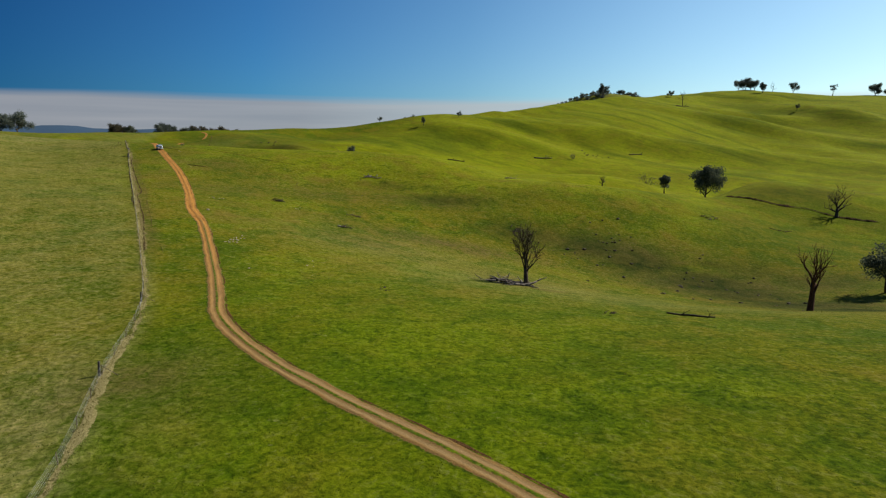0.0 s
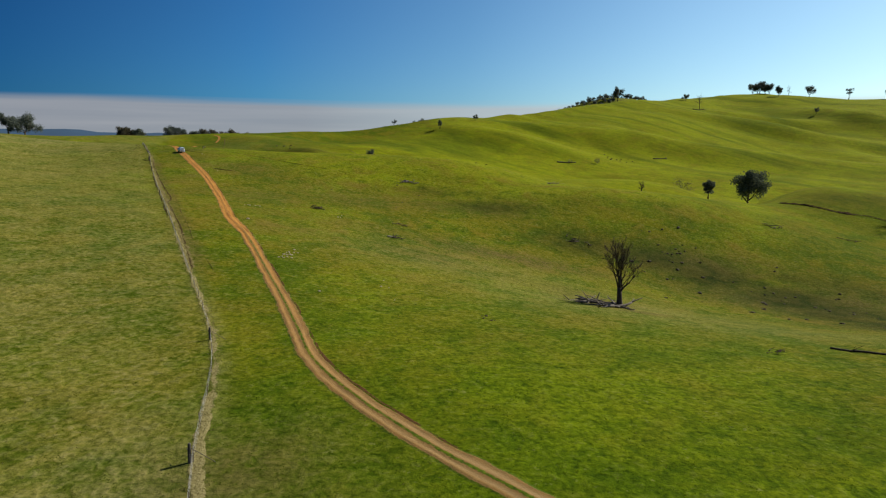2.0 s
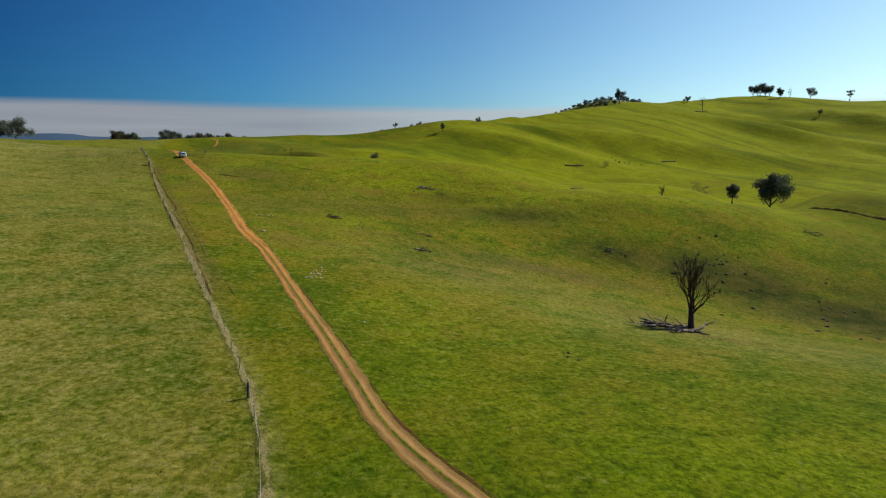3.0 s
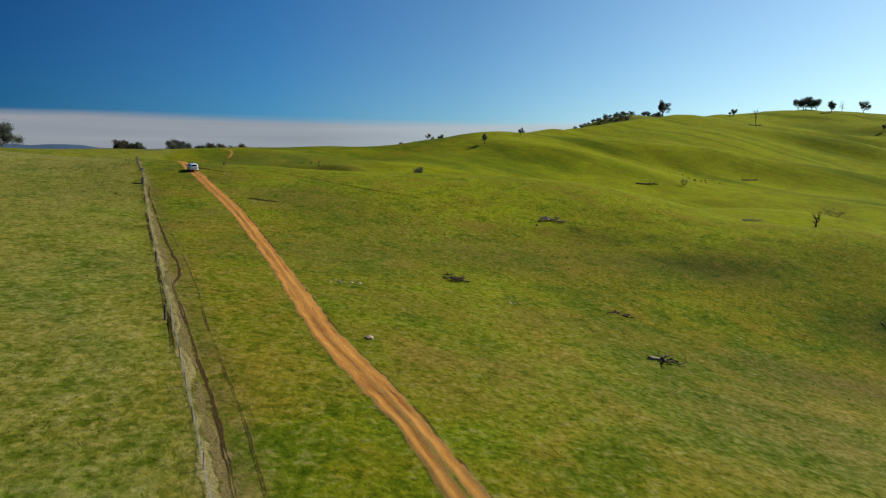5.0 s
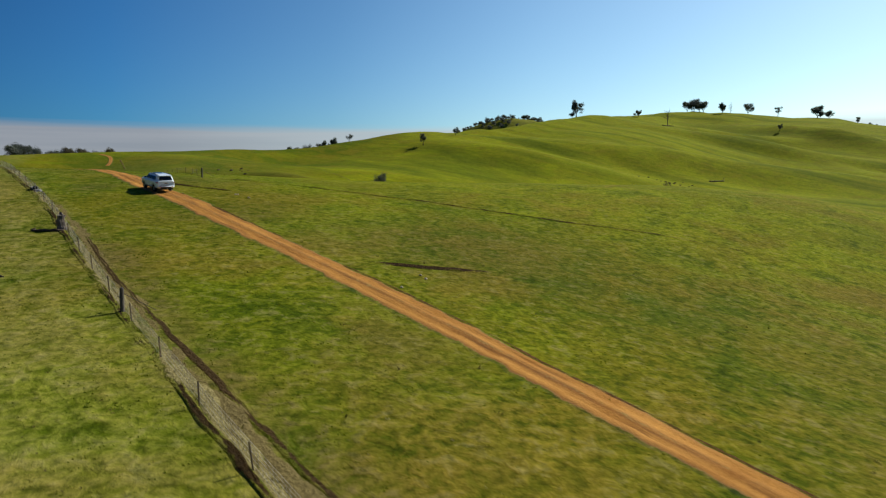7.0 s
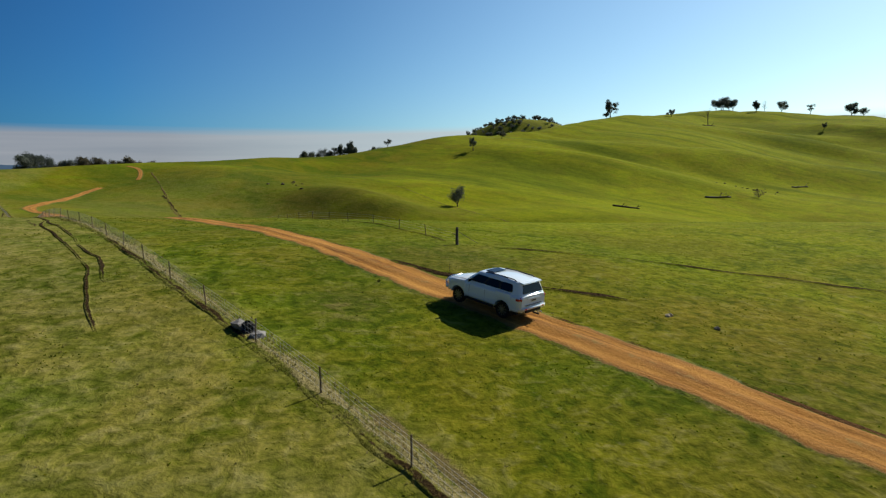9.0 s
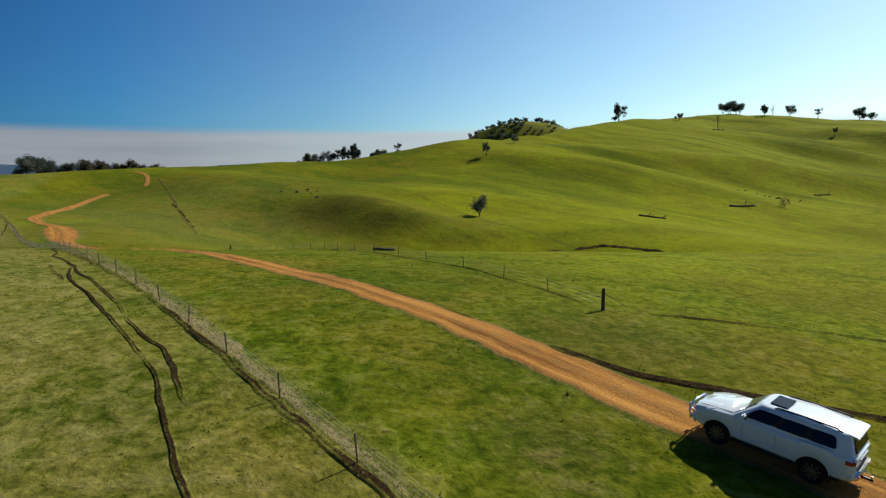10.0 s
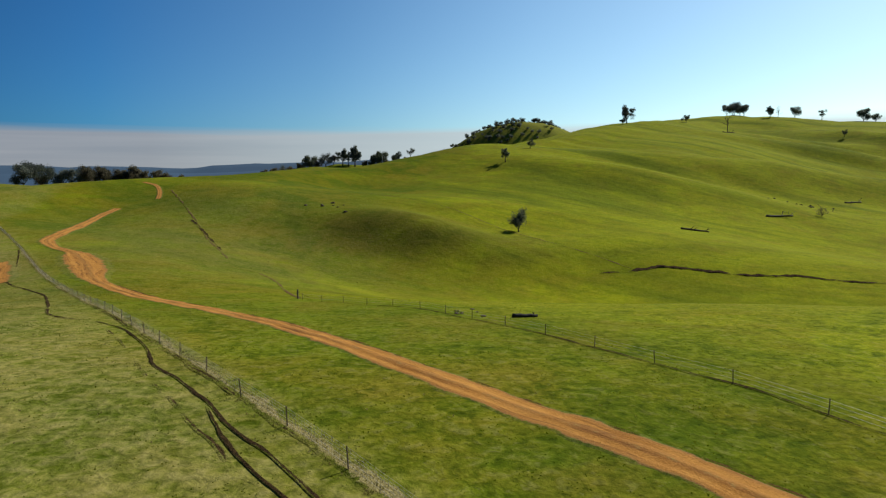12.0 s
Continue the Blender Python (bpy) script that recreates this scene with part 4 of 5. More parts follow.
def dead_tree(m, seed, height, label, mat=None, thick=0.034, spread_out=0.7, depth=4, name="dead_tree", bole=0.28, splay=0.85, narrow=1.0):
    rng = random.Random(seed)
    tree = empty(name, m, label, "dead tree")
    verts, faces, tips = [], [], []
    lean = Vector((rng.uniform(-0.06, 0.06), rng.uniform(-0.06, 0.06), 1))
    r, base = thick * height, bole * height
    tube(verts, faces, [Vector((0, 0, -0.4)), Vector((0, 0, 0.15)), lean * base * 0.55, lean * base], [r * 1.7, r * 1.25, r, r * 0.9], 9)
    mesh_object("trunk", verts, faces, mat or M_TRUNK, tree, smooth=True)
    n = 8
    for k in range(n):
        verts, faces = [], []
        t = 2 * math.pi * (k + rng.uniform(-0.35, 0.35)) / n
        up = rng.uniform(0.8, 1.9) if k % 3 else rng.uniform(0.25, 0.6)
        limbs(rng, verts, faces, lean * base * (0.97 if k % 3 else rng.uniform(0.45, 0.8)), (math.cos(t) * spread_out, math.sin(t) * spread_out, up), height * rng.uniform(0.26, 0.38), r * rng.uniform(0.5, 0.7), depth - 1, tips, 0.3, 6, (2, 4), 0.0, splay)
        for v in verts:
            v.x, v.y = v.x * narrow, v.y * narrow
        mesh_object("branch", verts, faces, mat or M_TRUNK, tree, smooth=True)
    return tree


def on_ground(x, y, turn=0.0, sink=0.0, size=1.0):
    return pose(x, y, floor_at(x, y) - sink, 0, 0, turn) @ Matrix.Scale(size, 4)


GUM = "dark green gum tree with a spreading crown on the hilltop"
# Patterns, copied at several sizes: round, tall, flat-topped, thin.
kinds = {
    "round": dict(height=13.1, width=13.6, density=38, bole=0.13, clump=1.15),
    "tall": dict(height=15.8, width=12.0, density=30, bole=0.24),
    "flat": dict(height=10.5, width=13.8, density=32, bole=0.24),
    "thin": dict(height=12.2, width=8.8, density=9, bole=0.34),
}
PLACES = {
    "round": [(419, 891, 1.3), (430, 887, 1.15), (411, 894, 1.05), (450.6, 826.8, 1.05), (575, 854, 1.35), (-241.5, 560, 1.1), (-247.6, 554.8, 0.95), (-232.8, 565.2, 0.85), (-102.4, 975.6, 1.6), (-15.8, 970.4, 1.5), (110, 263, 1.12), (-273, 553, 0.8), (-22.8, 967.8, 1.3)],
    "tall": [(179.7, 721.5, 1.12), (402.3, 808.7, 0.85), (-46.4, 973, 1.65), (-61.2, 973.9, 1.35), (-287, 413, 0.95), (3.5, 967.8, 1.2), (640, 832, 0.9)],
    "flat": [(415, 889, 1.3), (425, 888, 1.25), (274.7, 774.1, 0.75), (589, 850, 1.1), (-275, 411, 1.45), (-224, 565.2, 1.05), (-81.4, 974.8, 1.7), (28.9, 963.4, 1.3), (44.6, 960.8, 1.1), (652, 828, 1.0), (67.4, 953.8, 1.0), (-134.8, 974.8, 1.5), (173, 716, 0.55)],
    "thin": [(527.6, 869.5, 1.35), (622, 838, 1.1), (-54.2, 971.2, 1.3)],
}
LABEL = {"round": GUM, "tall": "tall dark gum tree with a high crown on the ridge", "flat": "flat-topped gum tree on the skyline", "thin": "sparse half-bare gum tree on the skyline"}
n_seed = 11
for kind, spec in kinds.items():
    pattern = None
    for k, (x, y, size) in enumerate(p for p in PLACES[kind] if p[2] > 0):
        if k % 4 == 0:
            n_seed += 1
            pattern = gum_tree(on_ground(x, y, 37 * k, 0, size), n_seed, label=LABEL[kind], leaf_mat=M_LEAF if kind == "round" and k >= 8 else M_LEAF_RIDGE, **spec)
        else:
            copy_thing(pattern, pose(x, y, floor_at(x, y), 0, 0, 67 * k) @ Matrix.Scale(size / pattern.scale[0], 4))

# Low dark trees in the far copse.
low = gum_tree(on_ground(-213.5, 568.8), 71, 13.5, 13.5, "low bushy brownish tree in the far copse", M_LEAF_DRY, density=30, bole=0.12, group="far copse")
for k, (x, y, s) in enumerate([(-218.8, 561.8, 1.0), (-206.5, 570.5, 0.9), (-201.2, 573.1, 1.05), (-195.1, 568.8, 0.8), (-189, 574.9, 0.85), (-182.9, 570.5, 0.7), (-284.4, 560, 1.0), (-292.2, 565.2, 1.1), (-278.2, 570.5, 0.8), (-176.8, 577.5, 0.6), (-144.4, 971.2, 2.0), (-154, 978.2, 1.8), (-122.5, 969.5, 1.7), (-112, 981.8, 1.6), (-91, 969.5, 1.6), (-71.8, 980, 1.5), (-166.2, 973, 1.2), (-187.2, 958.1, 1.2), (-8.8, 962.5, 1.3), (17.5, 973, 1.4), (37.6, 969.5, 1.1), (54.2, 962.5, 1.0), (-206.5, 958.1, 1.0), (-35, 966, 1.2)]):
    copy_thing(low, on_ground(x, y, 53 * k, 0.2, s if y < 700 else 0.62 * s))

# The wooded knoll behind the ridge: trees over its top and its western side, a bald face between.
rng = random.Random(5)
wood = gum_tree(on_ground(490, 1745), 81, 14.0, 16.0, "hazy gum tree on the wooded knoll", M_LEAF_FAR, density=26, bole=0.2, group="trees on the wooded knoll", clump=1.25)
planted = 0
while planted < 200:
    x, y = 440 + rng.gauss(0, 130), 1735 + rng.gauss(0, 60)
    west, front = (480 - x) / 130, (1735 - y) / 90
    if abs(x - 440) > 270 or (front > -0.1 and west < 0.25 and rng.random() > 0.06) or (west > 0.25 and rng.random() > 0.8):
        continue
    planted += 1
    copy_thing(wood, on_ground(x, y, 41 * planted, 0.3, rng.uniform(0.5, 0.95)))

# Lone trees on the slopes.
gum_tree(on_ground(-52, 356, 20), 193, 6.4, 6.2, "small lone tree with a rounded crown on the slope", M_LEAF, density=22, bole=0.10, group="lone trees on the slopes", clump=1.2, even=1.0)
gum_tree(on_ground(-15, 480, 80), 92, 6.6, 5.4, "small lone tree on the green slope", M_LEAF, density=16, bole=0.36, group="lone trees on the slopes")
gum_tree(on_ground(12.5, 520.8, 10), 93, 5.2, 6.1, "small lone tree on the green slope", M_LEAF, density=20, bole=0.3, group="lone trees on the slopes")
gum_tree(on_ground(379, 685, 10), 94, 7, 6.1, "small lone tree on the green slope", M_LEAF, density=22, bole=0.3, group="lone trees on the slopes")
gum_tree(on_ground(85, 241, 50), 97, 8.4, 6.0, "small gum with a dense top on a bare trunk", M_LEAF, density=26, bole=0.5, group="lone trees on the slopes")
gum_tree(on_ground(88.4, 122.5, 50), 96, 12, 13, "dark leaning gum tree beside the gully", M_LEAF, density=17, bole=0.28, group="lone trees on the slopes")
gum_tree(on_ground(-52.5, 525.9, 50), 98, 4.8, 5.2, "small lone tree on the green slope", M_LEAF, density=20, bole=0.2, group="lone trees on the slopes")

dead_tree(on_ground(13, 97, 25), 21, 8.1, "bare dead tree with upright branches above fallen limbs", thick=0.042, bole=0.34, spread_out=0.2, splay=0.38, depth=5, narrow=0.66)
dead_tree(on_ground(61, 102, 70), 22, 9.0, "dead tree with a thick rusty trunk and broken limbs", M_REDBARK, 0.048, 0.3, 4, bole=0.52, splay=0.45, narrow=0.7)
dead_tree(on_ground(122.2, 194.2, 10), 23, 10.5, "wide bare dead tree on the shoulder of the hill", bole=0.26, spread_out=0.9, thick=0.042, narrow=0.75)
dead_tree(on_ground(95, 294, 40), 24, 8.4, "thin pale dead tree beside living gums", M_DEADWOOD, 0.02)
dead_tree(on_ground(255.5, 683.3, 40), 25, 14.9, "tall bare spike of a dead tree on the hill", thick=0.02, depth=2, bole=0.6)
dead_tree(on_ground(418, 815, 40), 26, 11.4, "thin bare dead tree on the skyline", thick=0.02, depth=3, bole=0.4)
dead_tree(on_ground(80.9, 393.8, 40), 27, 4.4, "fallen bare tree crown on the slope", M_DEADWOOD, 0.02, 1.3, 4, bole=0.1)
dead_tree(on_ground(63, 249.4, 40), 28, 4.4, "broken dead stump with bare branches", M_TRUNK, 0.045, 0.9, 3, bole=0.4)


# ---- fallen timber, stones and stumps ----
def log_thing(x, y, turn, length, radius, label, mat=None, arms=2, seed=0, name="fallen_log"):
    rng = random.Random(seed)
    thing = empty(name, pose(x, y, 0), label, "log")
    c, s = math.cos(radians(turn)), math.sin(radians(turn))
    path, radii = [], []
    for k in range(8):
        t = k / 7 - 0.5
        px, py = c * t * length - s * 0.12 * length * math.sin(3 * t), s * t * length + c * 0.12 * length * math.sin(3 * t)
        path.append((px, py, floor_at(x + px, y + py) + radius * 0.7 + 0.05 * rng.uniform(-1, 1)))
        radii.append(radius * (1.1 - 0.45 * k / 7) * rng.uniform(0.9, 1.1))
    verts, faces = [], []
    tube(verts, faces, path, radii, 8)
    mesh_object("stem", verts, faces, mat or M_DEADWOOD, thing, smooth=True)
    for k in range(arms):
        verts, faces, tips = [], [], []
        at = Vector(path[rng.randint(2, 6)])
        turn_k = radians(turn) + rng.choice((-1, 1)) * rng.uniform(0.5, 1.3)
        limbs(rng, verts, faces, at, (math.cos(turn_k), math.sin(turn_k), rng.uniform(0.15, 0.7)), length * rng.uniform(0.12, 0.25), radius * 0.45, 1, tips, 0.3, 5)
        mesh_object("limb", verts, faces, mat or M_DEADWOOD, thing, smooth=True)
    return thing


def stone(x, y, size, mat, label, seed, name="stone", tall=0.6, group="scattered stones"):
    rng = random.Random(seed)
    bm = bmesh.new()
    bmesh.ops.create_icosphere(bm, subdivisions=1 if size < 0.35 else 2, radius=size)
    for v in bm.verts:
        k = 1 + 0.75 * noise.noise(v.co * (1.6 / size) + Vector((seed, 0, 0)))
        v.co = Vector((v.co.x * k * 1.25, v.co.y * k, v.co.z * k * tall))
    ob = part(name, bm, mat, None, smooth=False)
    ob.matrix_basis = on_ground(x, y, rng.uniform(0, 360)) @ Matrix.Translation((0, 0, size * tall * 0.2))
    return tagged(ob, label, "stone", group)


def branch_pile(x, y, length, count, label, seed, mat=None, name="branch_pile"):
    rng = random.Random(seed)
    thing = empty(name, pose(x, y, 0), label, "branch pile")
    for k in range(count):
        verts, faces, tips = [], [], []
        px, py = rng.gauss(0, length * 0.28), rng.gauss(0, length * 0.14)
        t = rng.gauss(0.3, 0.6) + (math.pi if rng.random() < 0.5 else 0)
        limbs(rng, verts, faces, (px, py, floor_at(x + px, y + py) + 0.15 + 0.25 * rng.random()), (math.cos(t), math.sin(t), rng.uniform(-0.05, 0.13)), length * rng.uniform(0.25, 0.5), length * rng.uniform(0.018, 0.042), 1, tips, 0.2, 6, (1, 2), 0.15)
        for v in verts:
            low = floor_at(x + v.x, y + v.y) + 0.06
            v.z = low + max(-0.04, 0.75 * (v.z - low))
        mesh_object("branch", verts, faces, mat or M_DEADWOOD, thing, smooth=True)
    return thing


def stump(x, y, height, radius, label, mat, seed, lean=0.0):
    """A weathered stub: swollen foot, knotty sides, a splintered top."""
    rng = random.Random(seed)
    verts, faces = [], []
    n = 9
    path = [(lean * (k / n) ** 1.5 + 0.04 * rng.uniform(-1, 1), 0.04 * rng.uniform(-1, 1), -0.3 + (height + 0.3) * k / n) for k in range(n + 1)]
    radii = [radius * (1.5 - 0.5 * min(1.0, 2.5 * k / n)) * rng.uniform(0.86, 1.16) for k in range(n)] + [radius * 0.55]
    tube(verts, faces, path, radii, 11)
    for v in verts:
        d = 1 + 0.30 * noise.noise(Vector((v.x * 6, v.y * 6, v.z * 3 + seed)))
        v.x, v.y = v.x * d, v.y * d
        if v.z > height - 0.08:
            v.z += rng.uniform(-0.16, 0.14) * height
    ob = mesh_object("tree_stump", verts, faces, mat, smooth=False)
    ob.matrix_basis = on_ground(x, y, rng.uniform(0, 360))
    return tagged(ob, label, "stump")


branch_pile(10.6, 97.0, 7.5, 20, "tangle of fallen grey branches under a dead tree", 31)
branch_pile(-38.5, 145.7, 3.2, 14, "dark pile of broken branches in the grass", 32, M_TRUNK)
branch_pile(-19.6, 129.6, 3.2, 7, "dark scattered fallen branches in the grass", 33, M_TRUNK)
log_thing(-21.0, 129.6, 5, 1.7, 0.15, "short bleached log lying in the grass", M_PALEWOOD, 1, 59)
branch_pile(-19.7, 143.5, 2.4, 8, "small dark heap of branches in the grass", 34, M_TRUNK)
branch_pile(-19.4, 185.6, 4.6, 9, "grey fallen limbs lying on the slope", 35)
branch_pile(18.6, 153.2, 4.5, 9, "dark fallen limbs on the far side of the gully", 36, M_TRUNK)
branch_pile(74, 176, 4.5, 8, "dark fallen limbs on the slope", 37, M_TRUNK)
branch_pile(95.1, 175.9, 3.5, 6, "dark fallen limbs on the slope", 38, M_TRUNK)
branch_pile(20.2, 201.5, 4.5, 8, "pale fallen limbs on the crest", 39, M_PALEWOOD)
branch_pile(18, 65.5, 1.6, 7, "small dark twiggy heap in the grass", 40, M_TRUNK)
log_thing(27.8, 69.3, -45, 5.0, 0.12, "long dark fallen log in the grass", M_TRUNK, 2, 51)
log_thing(7.4, 364.4, -12, 9.5, 0.32, "long fallen log with upright broken limbs", M_TRUNK, 3, 52)
log_thing(62.1, 393.3, -14, 11.0, 0.34, "long fallen log with broken limbs on the slope", M_DEADWOOD, 3, 53)
log_thing(-92.5, 239.3, -5, 2.0, 0.16, "short thick dark log in the paddock", M_CHAR, 1, 54)
log_thing(-90.3, 180.2, 160, 1.8, 0.09, "dark log lying beside the fence stump", M_TRUNK, 1, 55)
log_thing(-88.8, 170.5, 10, 0.45, 0.06, "short dark piece of timber in the grass", M_CHAR, 0, 56)
log_thing(130.4, 428.8, -10, 9.0, 0.3, "grey fallen log on the far slope", M_DEADWOOD, 2, 57)
log_thing(254, 680, 5, 16.0, 0.4, "fallen dark trunk below the dead spike", M_TRUNK, 3, 58)
stump(-89.6, 180.5, 1.0, 0.22, "thick weathered stump used as a fence strainer", M_DEADWOOD, 61, 0.12)
stump(-96.2, 194.2, 0.32, 0.2, "charred black stump at the fence line", M_CHAR, 62)
stone(-96.5, 194.6, 0.34, M_ASH, "grey ashy boulder beside a charred stump", 71, tall=0.85)
stone(-95.9, 193.8, 0.24, M_ASH, "grey ashy boulder beside a charred stump", 72, tall=0.8)
stone(-44.7, 119.3, 0.32, M_STONE, "pale boulder lying in the grass", 73)
PALE_STONE = "pale lichen-covered stone half sunk in the grass"
rng = random.Random(9)
for cx, cy, n, reach, lo, hi, mat in ((-32.1, 95.0, 6, 0.6, 0.1, 0.22, M_STONE), (-32.6, 96.8, 7, 0.7, 0.1, 0.22, M_STONE), (-32.2, 98.6, 6, 0.6, 0.08, 0.2, M_STONE), (-49.4, 136.1, 7, 1.0, 0.08, 0.2, M_STONE), (-32.7, 140.3, 4, 0.7, 0.08, 0.2, M_STONE), (40.8, 154.4, 26, 5.0, 0.15, 0.4, M_DULLSTONE), (30.5, 142.3, 8, 2.2, 0.15, 0.3, M_DULLSTONE), (-95.6, 243.5, 9, 1.4, 0.1, 0.26, M_DULLSTONE), (-101.9, 374.6, 9, 3.0, 0.3, 0.6, M_DULLSTONE), (54, 129, 44, 11, 0.12, 0.4, M_DULLSTONE), (-69.6, 170.9, 3, 0.9, 0.07, 0.14, M_STONE), (-79.2, 194.3, 3, 1.3, 0.08, 0.15, M_STONE), (-23.6, 80.5, 5, 6.0, 0.07, 0.15, M_STONE), (-6.3, 71.9, 5, 0.9, 0.08, 0.18, M_DULLSTONE), (96, 420, 12, 8, 0.3, 0.7, M_DULLSTONE), (-26, 170.6, 10, 10, 0.12, 0.25, M_DULLSTONE)):
    for k in range(n):
        stone(cx + rng.gauss(0, reach), cy + rng.gauss(0, reach * 1.1), rng.uniform(lo, hi), mat, PALE_STONE if mat == M_STONE else "dull brown stone half sunk in the grass", 100 + k, tall=rng.uniform(0.4, 0.7))


# ---- fences ----
def fence(points, label, spacing, wires, seed, post_h=1.15, netted=0.0):
    rng = random.Random(seed)
    line = resample(points, 0.5)
    step = int(spacing / 0.5)
    spots = line[::step]
    thing = empty("wire_fence", pose(0, 0, 0), label, "fence", "farm fences")
    tops = []
    star = None
    for k, (x, y) in enumerate(spots):
        z = floor_at(x, y)
        tops.append(z)
        if star is None:
            bm = bmesh.new()
            for a in range(3):
                bmesh.ops.create_cube(bm, size=1.0, matrix=pose(0, 0, 0, 0, 0, 120 * a) @ Matrix.Translation((0.014, 0, post_h / 2 - 0.15)) @ Matrix.Diagonal((0.022, 0.007, post_h + 0.3, 1)))
            star = part("steel_post", bm, M_STEEL, thing, "thin dark steel picket")
            ob = star
        else:
            ob = new("steel_post", star.data)
            ob.parent = thing
        ob.matrix_basis = pose(x, y, z, rng.uniform(-4, 4), rng.uniform(-4, 4), rng.uniform(0, 90))
    for h in wires:
        v, f = [], []
        tube(v, f, [(x, y, z + h) for (x, y), z in zip(spots, tops)], [0.003] * len(spots), 4)
        mesh_object("wire", v, f, M_WIRE, thing, smooth=True)
    if netted:
        # Upright wires of the stock netting, tied to the line wires.
        low, high = wires[0], wires[-1]
        run = resample(points, 0.22)
        verts, faces = [], []
        for x, y in run[run[:, 1] > netted]:
            z, k, sway = floor_at(x, y), len(verts), rng.uniform(-0.02, 0.02)
            verts += [(x + 0.0028 * math.cos(a) + up * sway, y + 0.0028 * math.sin(a), z + up) for up in (low - 0.1, high) for a in (0, 2.1, 4.2)]
            faces += [(k + a, k + (a + 1) % 3, k + 3 + (a + 1) % 3, k + 3 + a) for a in range(3)]
        net = mesh_object("netting", verts, faces, M_WIRE, thing, "pale upright wires of the stock netting")
        tagged(net, kind="stuff")
    return thing


fence(FENCE, "long wire netting fence with thin steel pickets", 4.0, (0.16, 0.32, 0.48, 0.60, 0.71), 3, 0.76, netted=82.0)
fence(SIDE_FENCE, "low wire fence with thin pickets across the paddock", 4.0, (0.26, 0.46, 0.62), 4, 0.68)


def strainer(x, y, label):
    thing = empty("strainer_post", on_ground(x, y, 20), label, "fence post")
    v, f = [], []
    tube(v, f, [(0, 0, -0.5), (0, 0, 0.5), (0.02, 0, 0.97), (0.02, 0, 1.02)], [0.10, 0.085, 0.075, 0.055], 10)
    mesh_object("post", v, f, M_POST, thing, smooth=False)
    v, f = [], []
    tube(v, f, [(0.05, 0, 0.78), (1.2, -0.4, 0.02)], [0.014, 0.014], 6)
    mesh_object("stay", v, f, M_POST, thing)
    stub = [(-0.05, 0.1, 0.6), (-0.12, 0.3, 0.62)]
    v, f = [], []
    tube(v, f, stub, [0.03, 0.02], 5)
    mesh_object("peg", v, f, M_POST, thing)
    return thing


strainer(-86, 208.6, "stout dark strainer post with a slanted stay")
strainer(-58.1, 117.6, "dark leaning wooden strainer post on the fence line")
strainer(-82.3, 165.8, "dark wooden post among the steel pickets")
strainer(-66.5, 134.6, "dark wooden post among the steel pickets")
strainer(-29.2, 60, "dark wooden strainer post at the bend of the fence")
strainer(-23.5, 42, "dark wooden strainer post on the fence line")
strainer(-109.2, 265.6, "small grey post at the foot of the gully")


# ---- the white four-wheel drive ----
def loft(sections, steps=1):
    """A closed skin through cross-sections of equal point counts."""
    bm = bmesh.new()
    sections = np.array(sections, float)
    fine = [sections[0]]
    for k in range(len(sections) - 1):
        a, b, c, d = sections[max(k - 1, 0)], sections[k], sections[k + 1], sections[min(k + 2, len(sections) - 1)]
        for t in np.linspace(0, 1, steps + 1)[1:]:
            fine.append(0.5 * (2 * b + (c - a) * t + (2 * a - 5 * b + 4 * c - d) * t**2 + (3 * b - a - 3 * c + d) * t**3))
    rings = [[bm.verts.new(p) for p in s] for s in fine]
    n = len(rings[0])
    for a, b in zip(rings, rings[1:]):
        for k in range(n):
            bm.faces.new((a[k], a[(k + 1) % n], b[(k + 1) % n], b[k]))
    bm.faces.new(list(reversed(rings[0])))
    bm.faces.new(rings[-1])
    bmesh.ops.recalc_face_normals(bm, faces=bm.faces)
    return bm


def box(sx, sy, sz, x, y, z, bevel=0.0, turn=(0, 0, 0)):
    bm = bmesh.new()
    bmesh.ops.create_cube(bm, size=1.0, matrix=pose(x, y, z, *turn) @ Matrix.Diagonal((sx, sy, sz, 1)))
    if bevel:
        bmesh.ops.bevel(bm, geom=bm.edges[:], offset=bevel, segments=2, affect="EDGES")
    return bm


def rod(points, radius, sides=8):
    v, f = [], []
    tube(v, f, points, [radius] * len(points), sides)
    bm = bmesh.new()
    made = [bm.verts.new(p) for p in v]
    for q in f:
        bm.faces.new([made[k] for k in q])
    return bm


def drum(radius, width, x, y, z, segs=32, bevel=0.0):
    bm = bmesh.new()
    bmesh.ops.create_cone(bm, cap_ends=True, segments=segs, radius1=radius, radius2=radius, depth=width, matrix=pose(x, y, z, 90))
    if bevel:
        bmesh.ops.bevel(bm, geom=[e for e in bm.edges if len(e.link_faces) == 2 and e.calc_face_angle() > 0.8], offset=bevel, segments=3, affect="EDGES")
    return bm


